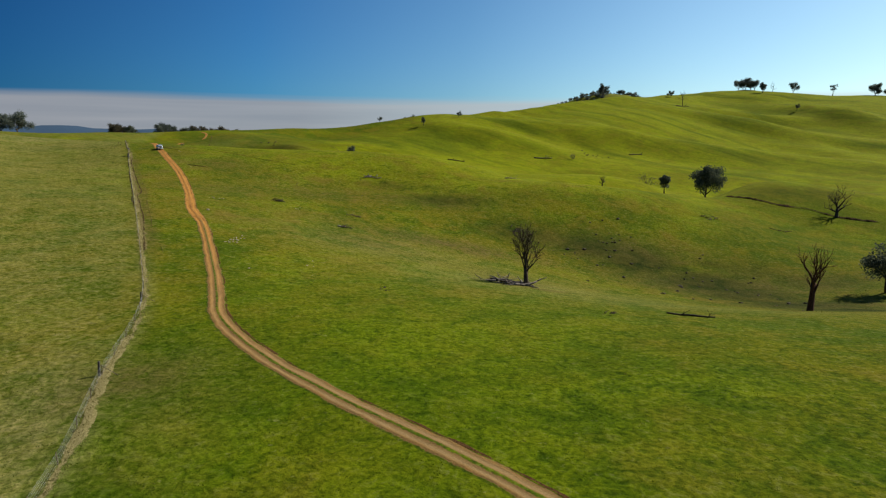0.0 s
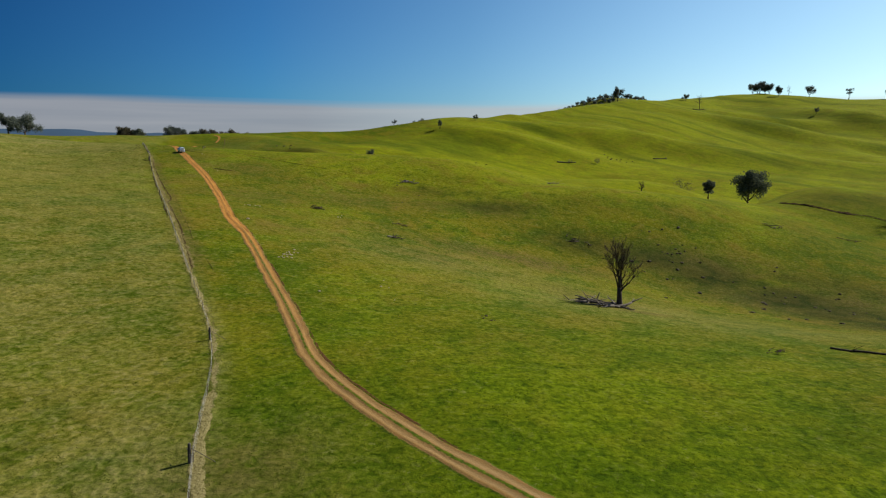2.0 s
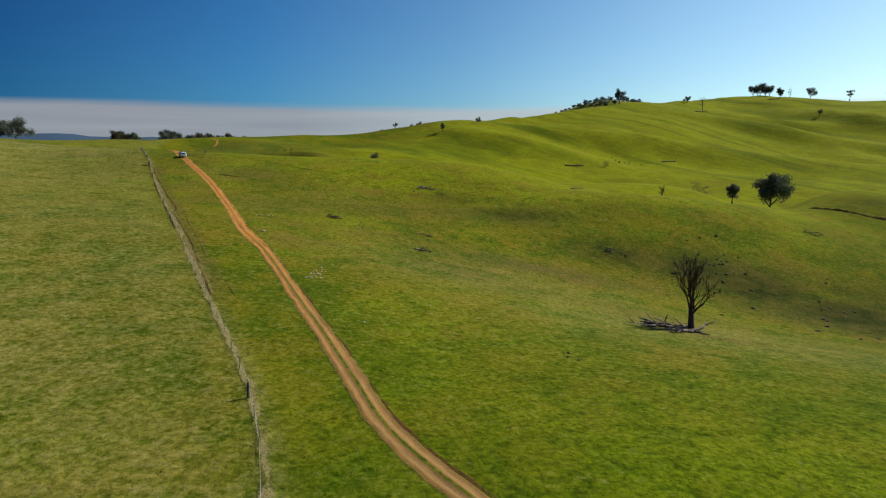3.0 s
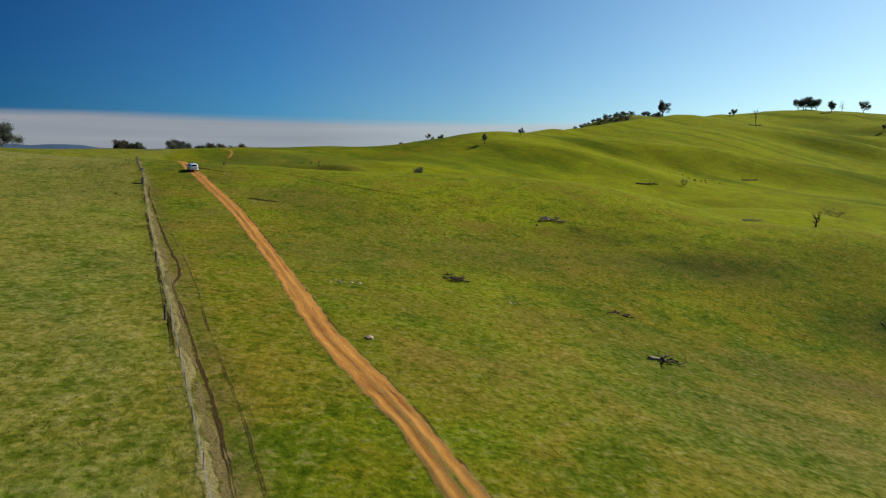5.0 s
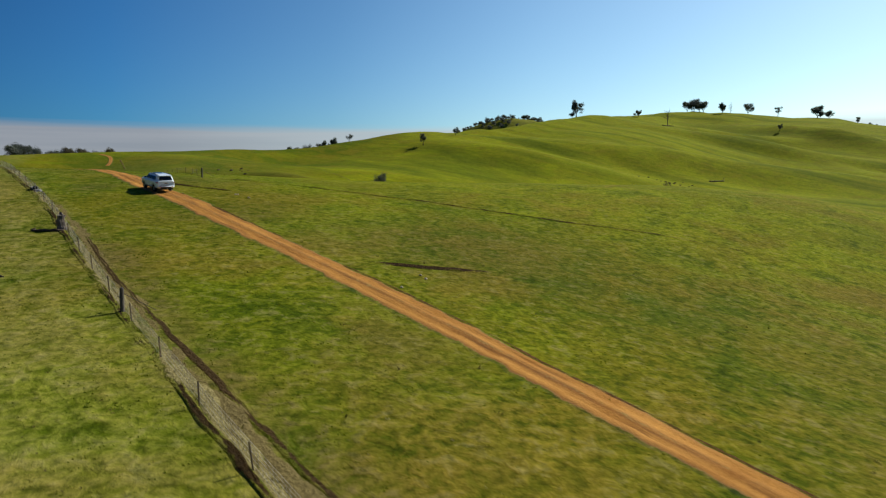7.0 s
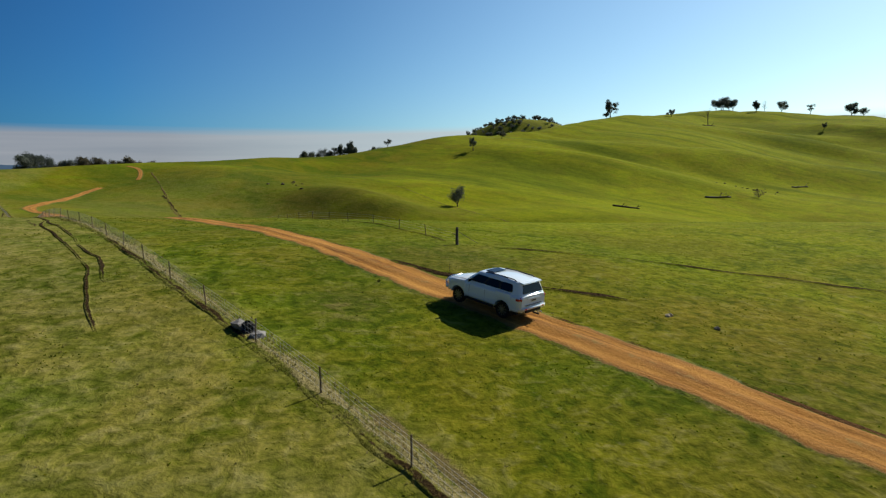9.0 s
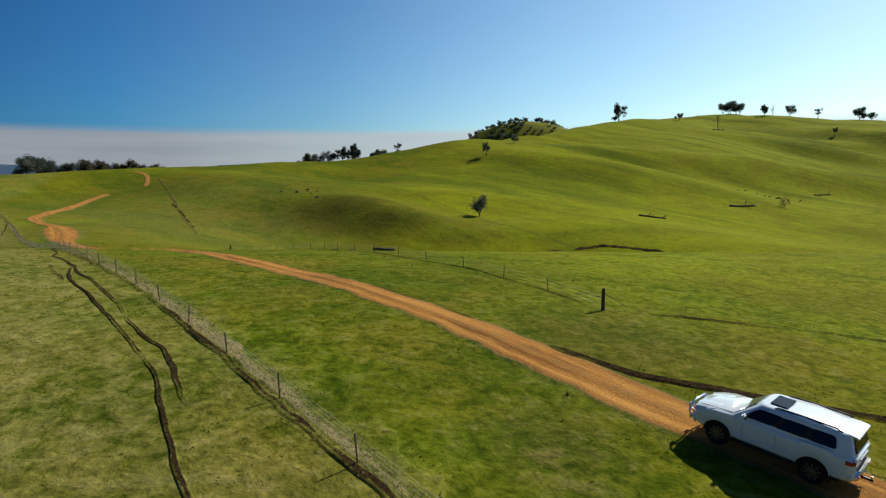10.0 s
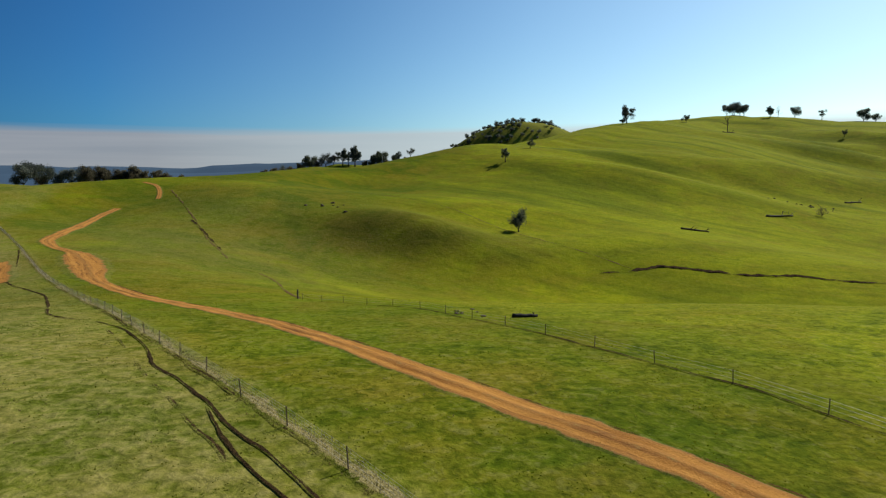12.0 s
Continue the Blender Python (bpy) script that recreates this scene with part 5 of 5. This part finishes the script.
def panel(corners, mat, name, parent, lift=0.012, label="", rounded=0.0):
    """A slightly proud sheet with thickness on four corners, which may be rounded."""
    c = [Vector(p) for p in corners]
    n = (c[1] - c[0]).cross(c[3] - c[0]).normalized()
    if rounded:
        bent = []
        for k, p in enumerate(c):
            a, b = ((q - p).normalized() * rounded + p for q in (c[k - 1], c[(k + 1) % 4]))
            bent += [a, 0.25 * a + 0.5 * p + 0.25 * b, b]
        c = bent
    bm = bmesh.new()
    low = [bm.verts.new(p - n * 0.02) for p in c]
    top = [bm.verts.new(p + n * lift) for p in c]
    bm.faces.new(top)
    bm.faces.new(list(reversed(low)))
    for k in range(len(c)):
        bm.faces.new((low[k], low[(k + 1) % len(c)], top[(k + 1) % len(c)], top[k]))
    bmesh.ops.recalc_face_normals(bm, faces=bm.faces)
    bmesh.ops.bevel(bm, geom=[e for e in bm.edges if e.is_manifold], offset=0.006, segments=1, affect="EDGES")
    return part(name, bm, mat, parent, label)


def smooth_part(ob, angle=38):
    ob.data.polygons.foreach_set("use_smooth", [True] * len(ob.data.polygons))
    ob.data.set_sharp_from_angle(angle=radians(angle))
    return ob


AXLE_F, AXLE_R, TYRE = 1.48, -1.37, 0.395


def lower_section(x, zlo, zhi, half, crown=0.03, tuck=0.10):
    h = zhi - zlo
    side = [(half - tuck, zlo), (half - 0.015, zlo + 0.10 * h), (half, zlo + 0.36 * h), (half - 0.005, zlo + 0.72 * h), (half - 0.03, zlo + 0.91 * h), (half - 0.10, zhi), (half * 0.45, zhi + crown)]
    return [(x, y, z) for y, z in side] + [(x, -y, z) for y, z in reversed(side)]


def four_wheel_drive(m, label):
    car = empty("four_wheel_drive", m, label, "car")
    stations = ((2.42, 0.56, 0.98, 0.68), (2.34, 0.50, 1.06, 0.84), (2.10, 0.47, 1.13, 0.94), (1.6, 0.47, 1.22, 0.985), (1.05, 0.47, 1.27, 0.985), (0.6, 0.47, 1.29, 0.985), (-0.6, 0.47, 1.29, 0.985), (-1.4, 0.47, 1.30, 0.985), (-2.1, 0.48, 1.30, 0.965), (-2.34, 0.50, 1.28, 0.93), (-2.42, 0.56, 1.20, 0.84))
    table = np.array(stations[::-1])
    xs = sorted(set(list(np.linspace(-2.42, 2.42, 41)) + [c + 0.475 * math.cos(t) for c in (AXLE_F, AXLE_R) for t in np.linspace(0, math.pi, 19)] + [c + k * 0.476 for c in (AXLE_F, AXLE_R) for k in (-1, 1)]))
    rings = []
    for x in xs:
        lo, hi, half = (float(np.interp(x, table[:, 0], table[:, k])) for k in (1, 2, 3))
        arch = max((TYRE + math.sqrt(max(0.0, 0.475**2 - (x - c) ** 2)) for c in (AXLE_F, AXLE_R) if abs(x - c) < 0.4751), default=0.0)
        flare = 0.02 if arch else 0.0
        rings.append(lower_section(x, max(lo, arch if arch > 0.46 else 0.0), hi, half + flare, 0.04, 0.09 if not arch else 0.03))
    body = part("body", loft(rings), M_PAINT, car)
    smooth_part(body)
    part("wheel_housing", box(3.9, 1.10, 0.5, 0.05, 0, 0.68), M_TRIM, body, "black inner wheel housing")
    for c in (AXLE_F, AXLE_R):
        part("axle", rod([(c, -0.8, TYRE), (c, 0.8, TYRE)], 0.06), M_TRIM, car, "black axle")
    # Cabin: belt line to roof.
    belt = [(1.12, 0.93, 1.24), (-2.36, 0.90, 1.27)]
    roof = [(0.50, 0.77, 1.76), (-2.16, 0.77, 1.79)]

    def ring(t):
        (fx, fy, fz), (rx, ry, rz) = belt
        (gx_, gy_, gz), (hx, hy, hz) = roof
        f = (fx + (gx_ - fx) * t, fy + (gy_ - fy) * t, fz + (gz - fz) * t)
        r = (rx + (hx - rx) * t, ry + (hy - ry) * t, rz + (hz - rz) * t)
        mid_x = (f[0] + r[0]) / 2
        bow = 0.03 + 0.05 * t
        cut = 0.10 + 0.16 * max(0.0, t)
        return [(f[0], f[1] - 1.3 * cut, f[2]), (f[0] - 0.3 * cut, f[1] - 0.5 * cut, f[2] + 0.01), (f[0] - 0.8 * cut, f[1] - 0.1 * cut, f[2] + 0.02), (f[0] - 1.4 * cut, f[1], f[2] + 0.02), (mid_x, (f[1] + r[1]) / 2 + 0.015, f[2] + bow * t), (r[0] + 0.22, r[1], r[2]), (r[0] + 0.07, r[1] - 0.05, r[2]), (r[0], r[1] - 0.20, r[2]),
                (r[0], -r[1] + 0.20, r[2]), (r[0] + 0.07, -r[1] + 0.05, r[2]), (r[0] + 0.22, -r[1], r[2]), (mid_x, -(f[1] + r[1]) / 2 - 0.015, f[2] + bow * t), (f[0] - 1.4 * cut, -f[1], f[2] + 0.02), (f[0] - 0.8 * cut, -f[1] + 0.1 * cut, f[2] + 0.02), (f[0] - 0.3 * cut, -f[1] + 0.5 * cut, f[2] + 0.01), (f[0], -f[1] + 1.3 * cut, f[2])]

    lip_ring = [(x * 0.985 - 0.015, y * 0.95, z + 0.035) for x, y, z in ring(1.0)]
    top = [(x * 0.92 - 0.07, y * 0.82, z + 0.065) for x, y, z in ring(1.0)]
    cabin = part("cabin", loft([ring(-0.08), ring(0.1), ring(0.5), ring(0.92), ring(1.0), lip_ring, top]), M_PAINT, car)
    smooth_part(cabin, 48)

    def side(u, v, s):
        """A point of the cabin's side: u from front to back, v from belt to roof."""
        fx, rx = 1.00 + (0.34 - 1.00) * v, -2.26 + (-2.04 + 2.26) * v
        return Vector((fx + (rx - fx) * u, s * (0.93 + (0.775 - 0.93) * v + 0.012 * math.sin(math.pi * u)), 1.24 + (1.775 - 1.24) * v + 0.03 * u * (1 - v)))

    for s in (1, -1):
        for u0, u1 in ((0.03, 0.325), (0.345, 0.625), (0.645, 0.89)):
            q = [side(u0, 0.16, s), side(u1, 0.16, s), side(u1, 0.86, s), side(u0, 0.86, s)]
            if s > 0:
                q.reverse()
            panel(q, M_GLASS, "side_window", cabin, 0.024, "dark tinted side window", 0.09)
        for u in (0.335, 0.635):
            panel([side(u - 0.03, 0.18, s), side(u + 0.03, 0.18, s), side(u + 0.03, 0.84, s), side(u - 0.03, 0.84, s)][:: -1 if s > 0 else 1], M_TRIM, "pillar", cabin, 0.02, "black window pillar")
        y = s * 0.665
        part("roof_rail", rod([(0.02, y, 1.80), (-0.12, y, 1.88), (-0.9, y, 1.905), (-1.75, y, 1.90), (-1.92, y, 1.82)], 0.026), M_TRIM, car, "black roof rail", True)
        for x in (-0.55, -1.3):
            part("rail_foot", box(0.10, 0.035, 0.09, x, y, 1.86, 0.01), M_TRIM, car, "black roof rail foot")
        mirror = part("door_mirror", box(0.13, 0.24, 0.19, 0.70, s * 1.07, 1.38, 0.05), M_PAINT, car)
        part("mirror_glass", box(0.012, 0.20, 0.15, 0.632, s * 1.07, 1.38, 0.004), M_GLASS, mirror, "dark mirror glass")
        for x in (-0.05, -1.02):
            part("door_handle", box(0.20, 0.035, 0.035, x, s * 0.992, 1.07, 0.012), M_PAINT, body)
        for x in (0.72, -0.28, -1.0):
            part("door_gap", box(0.008, 0.010, 0.52, x, s * 0.981, 0.86), M_TRIM, body, "dark shut line between panels")
        part("side_step", box(1.9, 0.16, 0.06, 0.1, s * 0.95, 0.43, 0.02), M_TRIM, car, "black side step")
        part("side_moulding", box(1.7, 0.022, 0.06, 0.05, s * 0.99, 0.68, 0.008), M_PAINT, body)
        head = part("headlight", box(0.28, 0.36, 0.17, 2.24, s * 0.68, 0.97, 0.05, (0, 12, -s * 22)), M_LAMP, body, "clear headlight")
        part("bulb", drum(0.05, 0.05, 2.36, s * 0.64, 0.97, 16), M_CHROME, head)
        part("tail_light", box(0.34, 0.28, 0.24, -2.24, s * 0.835, 1.09, 0.07, (0, 0, s * 14)), M_RED, body, "red tail light")
        part("reflector", box(0.03, 0.16, 0.05, -2.52, s * 0.62, 0.66, 0.01), M_RED, body, "red rear reflector")
        part("mud_flap", box(0.02, 0.26, 0.28, AXLE_R - 0.50, s * 0.82, 0.36, 0.008), M_RUBBER, car, "black mud flap")
    # Glass at both ends.
    panel([(1.055, 0.80, 1.29), (1.055, -0.80, 1.29), (0.545, -0.50, 1.725), (0.545, 0.50, 1.725)], M_SCREEN, "windscreen", cabin, 0.03, "pale green windscreen")
    panel([(-2.345, -0.70, 1.34), (-2.345, 0.70, 1.34), (-2.195, 0.58, 1.72), (-2.195, -0.58, 1.72)], M_GLASS, "rear_window", cabin, 0.03, "dark tinted rear window")
    part("rear_spoiler", box(0.34, 1.36, 0.05, -2.16, 0, 1.81, 0.022, (0, -6, 0)), M_PAINT, cabin)
    part("sunroof", box(0.52, 0.86, 0.03, -0.06, 0, 1.872, 0.012), M_GLASS, cabin, "dark glass sunroof")
    # Front.
    part("bonnet", loft([[(x, y, z) for y, z in ((w, h - 0.05), (w - 0.10, h), (0.34, h + c), (0.22, h + c + 0.03), (-0.22, h + c + 0.03), (-0.34, h + c), (-w + 0.10, h), (-w, h - 0.05))] for x, w, h, c in ((2.30, 0.74, 1.09, 0.0), (2.0, 0.84, 1.17, 0.02), (1.5, 0.88, 1.25, 0.03), (0.95, 0.88, 1.30, 0.03))]), M_PAINT, body, smooth=True)
    for s in (1, -1):
        part("bonnet_gap", box(1.1, 0.014, 0.012, 1.62, s * 0.84, 1.245, 0, (0, 4, 0)), M_TRIM, body, "dark line along the bonnet edge")
    for z in (0.86, 0.93, 1.00):
        part("grille_bar", box(0.05, 0.86, 0.03, 2.42, 0, z, 0.01), M_CHROME, body, "bright grille bar")
    part("front_bumper", box(0.32, 1.84, 0.32, 2.31, 0, 0.62, 0.12), M_PAINT, car, smooth=True)
    part("underbody", box(4.2, 1.44, 0.26, 0.0, 0, 0.40, 0.06), M_TRIM, car, "dark underbody")
    bar = part("bull_bar", rod([(2.44, -0.82, 0.52), (2.56, -0.72, 0.72), (2.56, -0.62, 0.94), (2.56, -0.40, 1.02), (2.56, 0.40, 1.02), (2.56, 0.62, 0.94), (2.56, 0.72, 0.72), (2.44, 0.82, 0.52)], 0.035), M_CHROME, car, "bright metal bull bar", True)
    for s in (1, -1):
        part("bar_upright", rod([(2.52, s * 0.36, 0.50), (2.56, s * 0.36, 1.01)], 0.03), M_CHROME, bar, smooth=True)
        part("bar_wing", rod([(2.56, s * 0.66, 0.92), (2.40, s * 0.90, 0.90), (2.20, s * 0.99, 0.80)], 0.028), M_CHROME, bar, smooth=True)
        part("spot_lamp", drum(0.10, 0.09, 0, 0, 0, 20, 0.015), M_LAMP, bar, "round spot lamp").matrix_basis = pose(2.62, s * 0.50, 0.86, 0, 0, 90)
    part("aerial", rod([(2.5, 0.62, 1.05), (2.46, 0.64, 1.75)], 0.008, 5), M_TRIM, bar, "thin black aerial")
    # Rear.
    rear = part("rear_bumper", box(0.34, 1.86, 0.34, -2.33, 0, 0.66, 0.12), M_PAINT, car, smooth=True)
    part("bumper_tread", box(0.10, 1.20, 0.02, -2.45, 0, 0.81, 0.006), M_TRIM, rear, "black bumper tread")
    part("lower_valance", box(0.12, 1.10, 0.16, -2.42, 0, 0.52, 0.03), M_TRIM, rear, "black lower valance")
    part("garnish", box(0.04, 0.90, 0.06, -2.425, 0, 1.10, 0.015), M_PAINT, body, "white strip over the plate")
    plate = part("number_plate", box(0.015, 0.37, 0.12, -2.432, 0, 1.0, 0.004), M_PLATE, body, "pale number plate")
    part("plate_bar", box(0.006, 0.27, 0.05, -2.443, 0, 1.0), M_TRIM, plate, "dark bar in place of characters")
    hitch = part("tow_bar", box(0.34, 0.07, 0.07, -2.62, 0, 0.42, 0.01), M_TRIM, car, "black tow bar")
    part("tow_ball", drum(0.035, 0.09, 0, 0, 0, 14, 0.012), M_CHROME, hitch).matrix_basis = pose(-2.74, 0, 0.50, 90)
    part("exhaust", rod([(-2.2, -0.55, 0.34), (-2.52, -0.57, 0.34)], 0.035), M_CHROME, car, "bright exhaust pipe", True)
    # Wheels.
    for x in (AXLE_F, AXLE_R):
        for s in (1, -1):
            wheel = part("wheel", drum(0.26, 0.20, x, s * 0.81, TYRE, 28, 0.02), M_TRIM, car, "alloy wheel with a black tyre")
            bm = bmesh.new()
            n = 36
            prof = [(0.26, 0.11), (0.32, 0.14), (0.375, 0.12), (0.395, 0.06), (0.395, -0.06), (0.375, -0.12), (0.32, -0.14), (0.26, -0.11)]
            rings = [[bm.verts.new((x + r * math.cos(2 * math.pi * k / n), s * 0.81 + w, TYRE + r * math.sin(2 * math.pi * k / n))) for k in range(n)] for r, w in prof]
            for a in range(len(rings)):
                b = (a + 1) % len(rings)
                for k in range(n):
                    bm.faces.new((rings[a][k], rings[a][(k + 1) % n], rings[b][(k + 1) % n], rings[b][k]))
            bmesh.ops.recalc_face_normals(bm, faces=bm.faces)
            part("tyre", bm, M_RUBBER, wheel, "black tyre", True)
            bm = bmesh.new()
            for k in range(10):
                t = 2 * math.pi * k / 10 + 0.3
                bmesh.ops.create_cube(bm, size=1.0, matrix=Matrix.Translation((x, s * 0.925, TYRE)) @ Matrix.Rotation(t, 4, "Y") @ Matrix.Translation((0.14, 0, 0)) @ Matrix.Diagonal((0.23, 0.03, 0.05, 1)))
            bmesh.ops.create_cone(bm, cap_ends=True, segments=18, radius1=0.075, radius2=0.06, depth=0.05, matrix=pose(x, s * 0.93, TYRE, 90))
            part("rim", bm, M_ALLOY, wheel, "ten-spoke alloy rim")
    return car


CAR_SCALE, CAR_AT, CAR_TURN = 0.77, (-87.55, 196.0), 122.5
c_f, c_s = math.cos(radians(CAR_TURN)), math.sin(radians(CAR_TURN))
rise = (floor_at(CAR_AT[0] + 1.2 * c_f, CAR_AT[1] + 1.2 * c_s) - floor_at(CAR_AT[0] - 1.2 * c_f, CAR_AT[1] - 1.2 * c_s)) / 2.4
tilt = (floor_at(CAR_AT[0] - 0.7 * c_s, CAR_AT[1] + 0.7 * c_f) - floor_at(CAR_AT[0] + 0.7 * c_s, CAR_AT[1] - 0.7 * c_f)) / 1.4
four_wheel_drive(pose(*CAR_AT, floor_at(*CAR_AT) + 0.09, 0, 0, CAR_TURN) @ pose(0, 0, 0, math.degrees(math.atan(tilt)), -math.degrees(math.atan(rise)), 0) @ Matrix.Scale(CAR_SCALE, 4), "dusty white four-wheel drive with roof rails on the dirt track")


# ---- far ranges ----
def far_range(name, distance, lo, hi, height, seed, label):
    """A wooded range along the horizon, with depth of its own."""
    verts, faces = [], []
    n = 90
    for k in range(n):
        t = radians(lo + (hi - lo) * k / (n - 1))
        ends = min(1.0, k / 12, (n - 1 - k) / 12)
        top = height * (0.70 + 0.13 * float(value_noise(k, seed, 17, 3)) + 0.09 * float(value_noise(k, seed, 5, 4)) + 0.05 * float(value_noise(k, seed, 1.3, 5))) * (0.3 + 0.7 * ends)
        for d, up in ((-500, -60), (-250, 0.35 * top), (-60, 0.8 * top), (0, top), (150, 0.8 * top), (500, -60)):
            verts.append((-100 + (distance + d) * math.sin(t), 200 + (distance + d) * math.cos(t), up))
    for k in range(n - 1):
        for a in range(5):
            faces.append((k * 6 + a, k * 6 + a + 1, k * 6 + a + 7, k * 6 + a + 6))
    return tagged(mesh_object(name, verts, faces, M_RANGE, smooth=True), label, "hills", kind="structure")


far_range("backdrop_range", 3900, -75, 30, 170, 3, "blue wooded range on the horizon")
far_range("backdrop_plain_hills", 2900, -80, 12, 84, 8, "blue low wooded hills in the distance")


# ---- grass ----
def blades(name, x, y, height, width, mat, label, leaves=3, seed=1):
    """Upright grass blades in small tufts at the given places."""
    r = np.random.RandomState(seed)
    n = len(x)
    z = ground_z(x, y) - 0.02
    root = np.repeat(np.stack([x, y, z], 1), leaves, 0) + np.c_[r.normal(0, 1, (n * leaves, 2)) * np.repeat(height, leaves)[:, None] * 0.28, np.zeros(n * leaves)]
    t = r.uniform(0, 2 * np.pi, n * leaves)
    h = np.repeat(height, leaves) * r.uniform(0.6, 1.25, n * leaves)
    w = np.repeat(width, leaves) * r.uniform(0.7, 1.3, n * leaves)
    side = np.stack([np.cos(t), np.sin(t), 0 * t], 1) * w[:, None]
    lean = np.stack([r.normal(0, 0.45, n * leaves), r.normal(0, 0.45, n * leaves), np.ones(n * leaves)], 1) * h[:, None]
    verts = np.stack([root - side, root + side, root + lean], 1).reshape(-1, 3)
    me = bpy.data.meshes.new(name)
    count = n * leaves
    me.vertices.add(3 * count)
    me.vertices.foreach_set("co", verts.astype(np.float32).ravel())
    me.loops.add(3 * count)
    me.loops.foreach_set("vertex_index", np.arange(3 * count, dtype=np.int32))
    me.polygons.add(count)
    me.polygons.foreach_set("loop_start", np.arange(0, 3 * count, 3, dtype=np.int32))
    me.materials.append(mat)
    me.update(calc_edges=True)
    me.validate()
    fresh = np.repeat(patches(FRESH, x, y) * (1 - west_of_fence(x, y)), 3 * leaves)
    lit = np.repeat(marks_at(x, y)["painted_sun"], 3 * leaves)
    me.attributes.new("painted_sun", "FLOAT", "POINT").data.foreach_set("value", lit.astype(np.float32))
    me.attributes.new("fresh", "FLOAT", "POINT").data.foreach_set("value", fresh.astype(np.float32))
    return tagged(new(name, me), label, "grass", kind="stuff")


dice = np.random.RandomState(4)


def scatter(count, x0, x1, y0, y1, keep):
    x, y = dice.uniform(x0, x1, count), dice.uniform(y0, y1, count)
    ok = dice.uniform(0, 1, count) < keep(x, y)
    x, y = x[ok], y[ok]
    clear = np.ones(len(x), bool)
    for k in range(0, len(road_line), 2):
        clear &= (x - road_line[k, 0]) ** 2 + (y - road_line[k, 1]) ** 2 > (1.15 + 0.3 * value_noise(x, y, 1.3, 12)) ** 2
    return x[clear], y[clear]


def near_walk(x, y):
    """More grass close to the track and the fence, less further away."""
    at = np.interp(y, road_line[:, 1], road_line[:, 0])
    d = np.abs(x - at + 8)
    tuffets = np.clip(0.42 + 0.9 * value_noise(x, y, 0.55, 17) + 0.4 * value_noise(x, y, 2.1, 14), 0.03, 1)
    return np.clip(1.15 - d / 65, 0, 1) * tuffets * (1 - 0.8 * patches(BARE, x, y)) * np.clip(1.25 - y / 370, 0.2, 1)


x, y = scatter(1300000, -153, 66, 19, 290, near_walk)
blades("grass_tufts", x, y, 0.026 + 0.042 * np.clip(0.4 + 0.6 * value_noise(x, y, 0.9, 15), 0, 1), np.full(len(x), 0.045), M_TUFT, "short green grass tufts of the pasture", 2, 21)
x, y = scatter(130000, -153, 66, 19, 290, lambda a, b: near_walk(a, b) * (0.12 + 0.9 * dryness(a, b)))
blades("dry_tufts", x, y, 0.05 + 0.05 * (0.5 + 0.5 * value_noise(x, y, 4.0, 16)), np.full(len(x), 0.03), M_STRAW, "pale dry grass tufts among the green", 3, 22)
# Short straw along the fence.
k = dice.randint(0, len(fence_line), 24000)
k = k[(fence_line[k, 1] < 95) | (fence_line[k, 1] > 186) | (dice.uniform(0, 1, len(k)) < 0.22)]
x, y = fence_line[k, 0] + dice.normal(0.18, 0.22, len(k)), fence_line[k, 1] + dice.uniform(-0.6, 0.6, len(k))
blades("fence_straw", x, y, dice.uniform(0.05, 0.13, len(k)), np.full(len(k), 0.028), M_STRAW, "bleached grass along the fence", 2, 23)
# Dark tussocks in the gully, along the drains and on poor ground.
x, y = dice.uniform(-150, 120, 90000), dice.uniform(60, 330, 90000)
ok = dice.uniform(0, 1, len(x)) < 0.16 * patches(BARE, x, y) ** 1.5 + 0.0003
x, y = x[ok], y[ok]
blades("tussocks", x, y, dice.uniform(0.06, 0.17, len(x)), np.full(len(x), 0.035), M_TUSSOCK, "dark tussocks on poor ground", 5, 24)
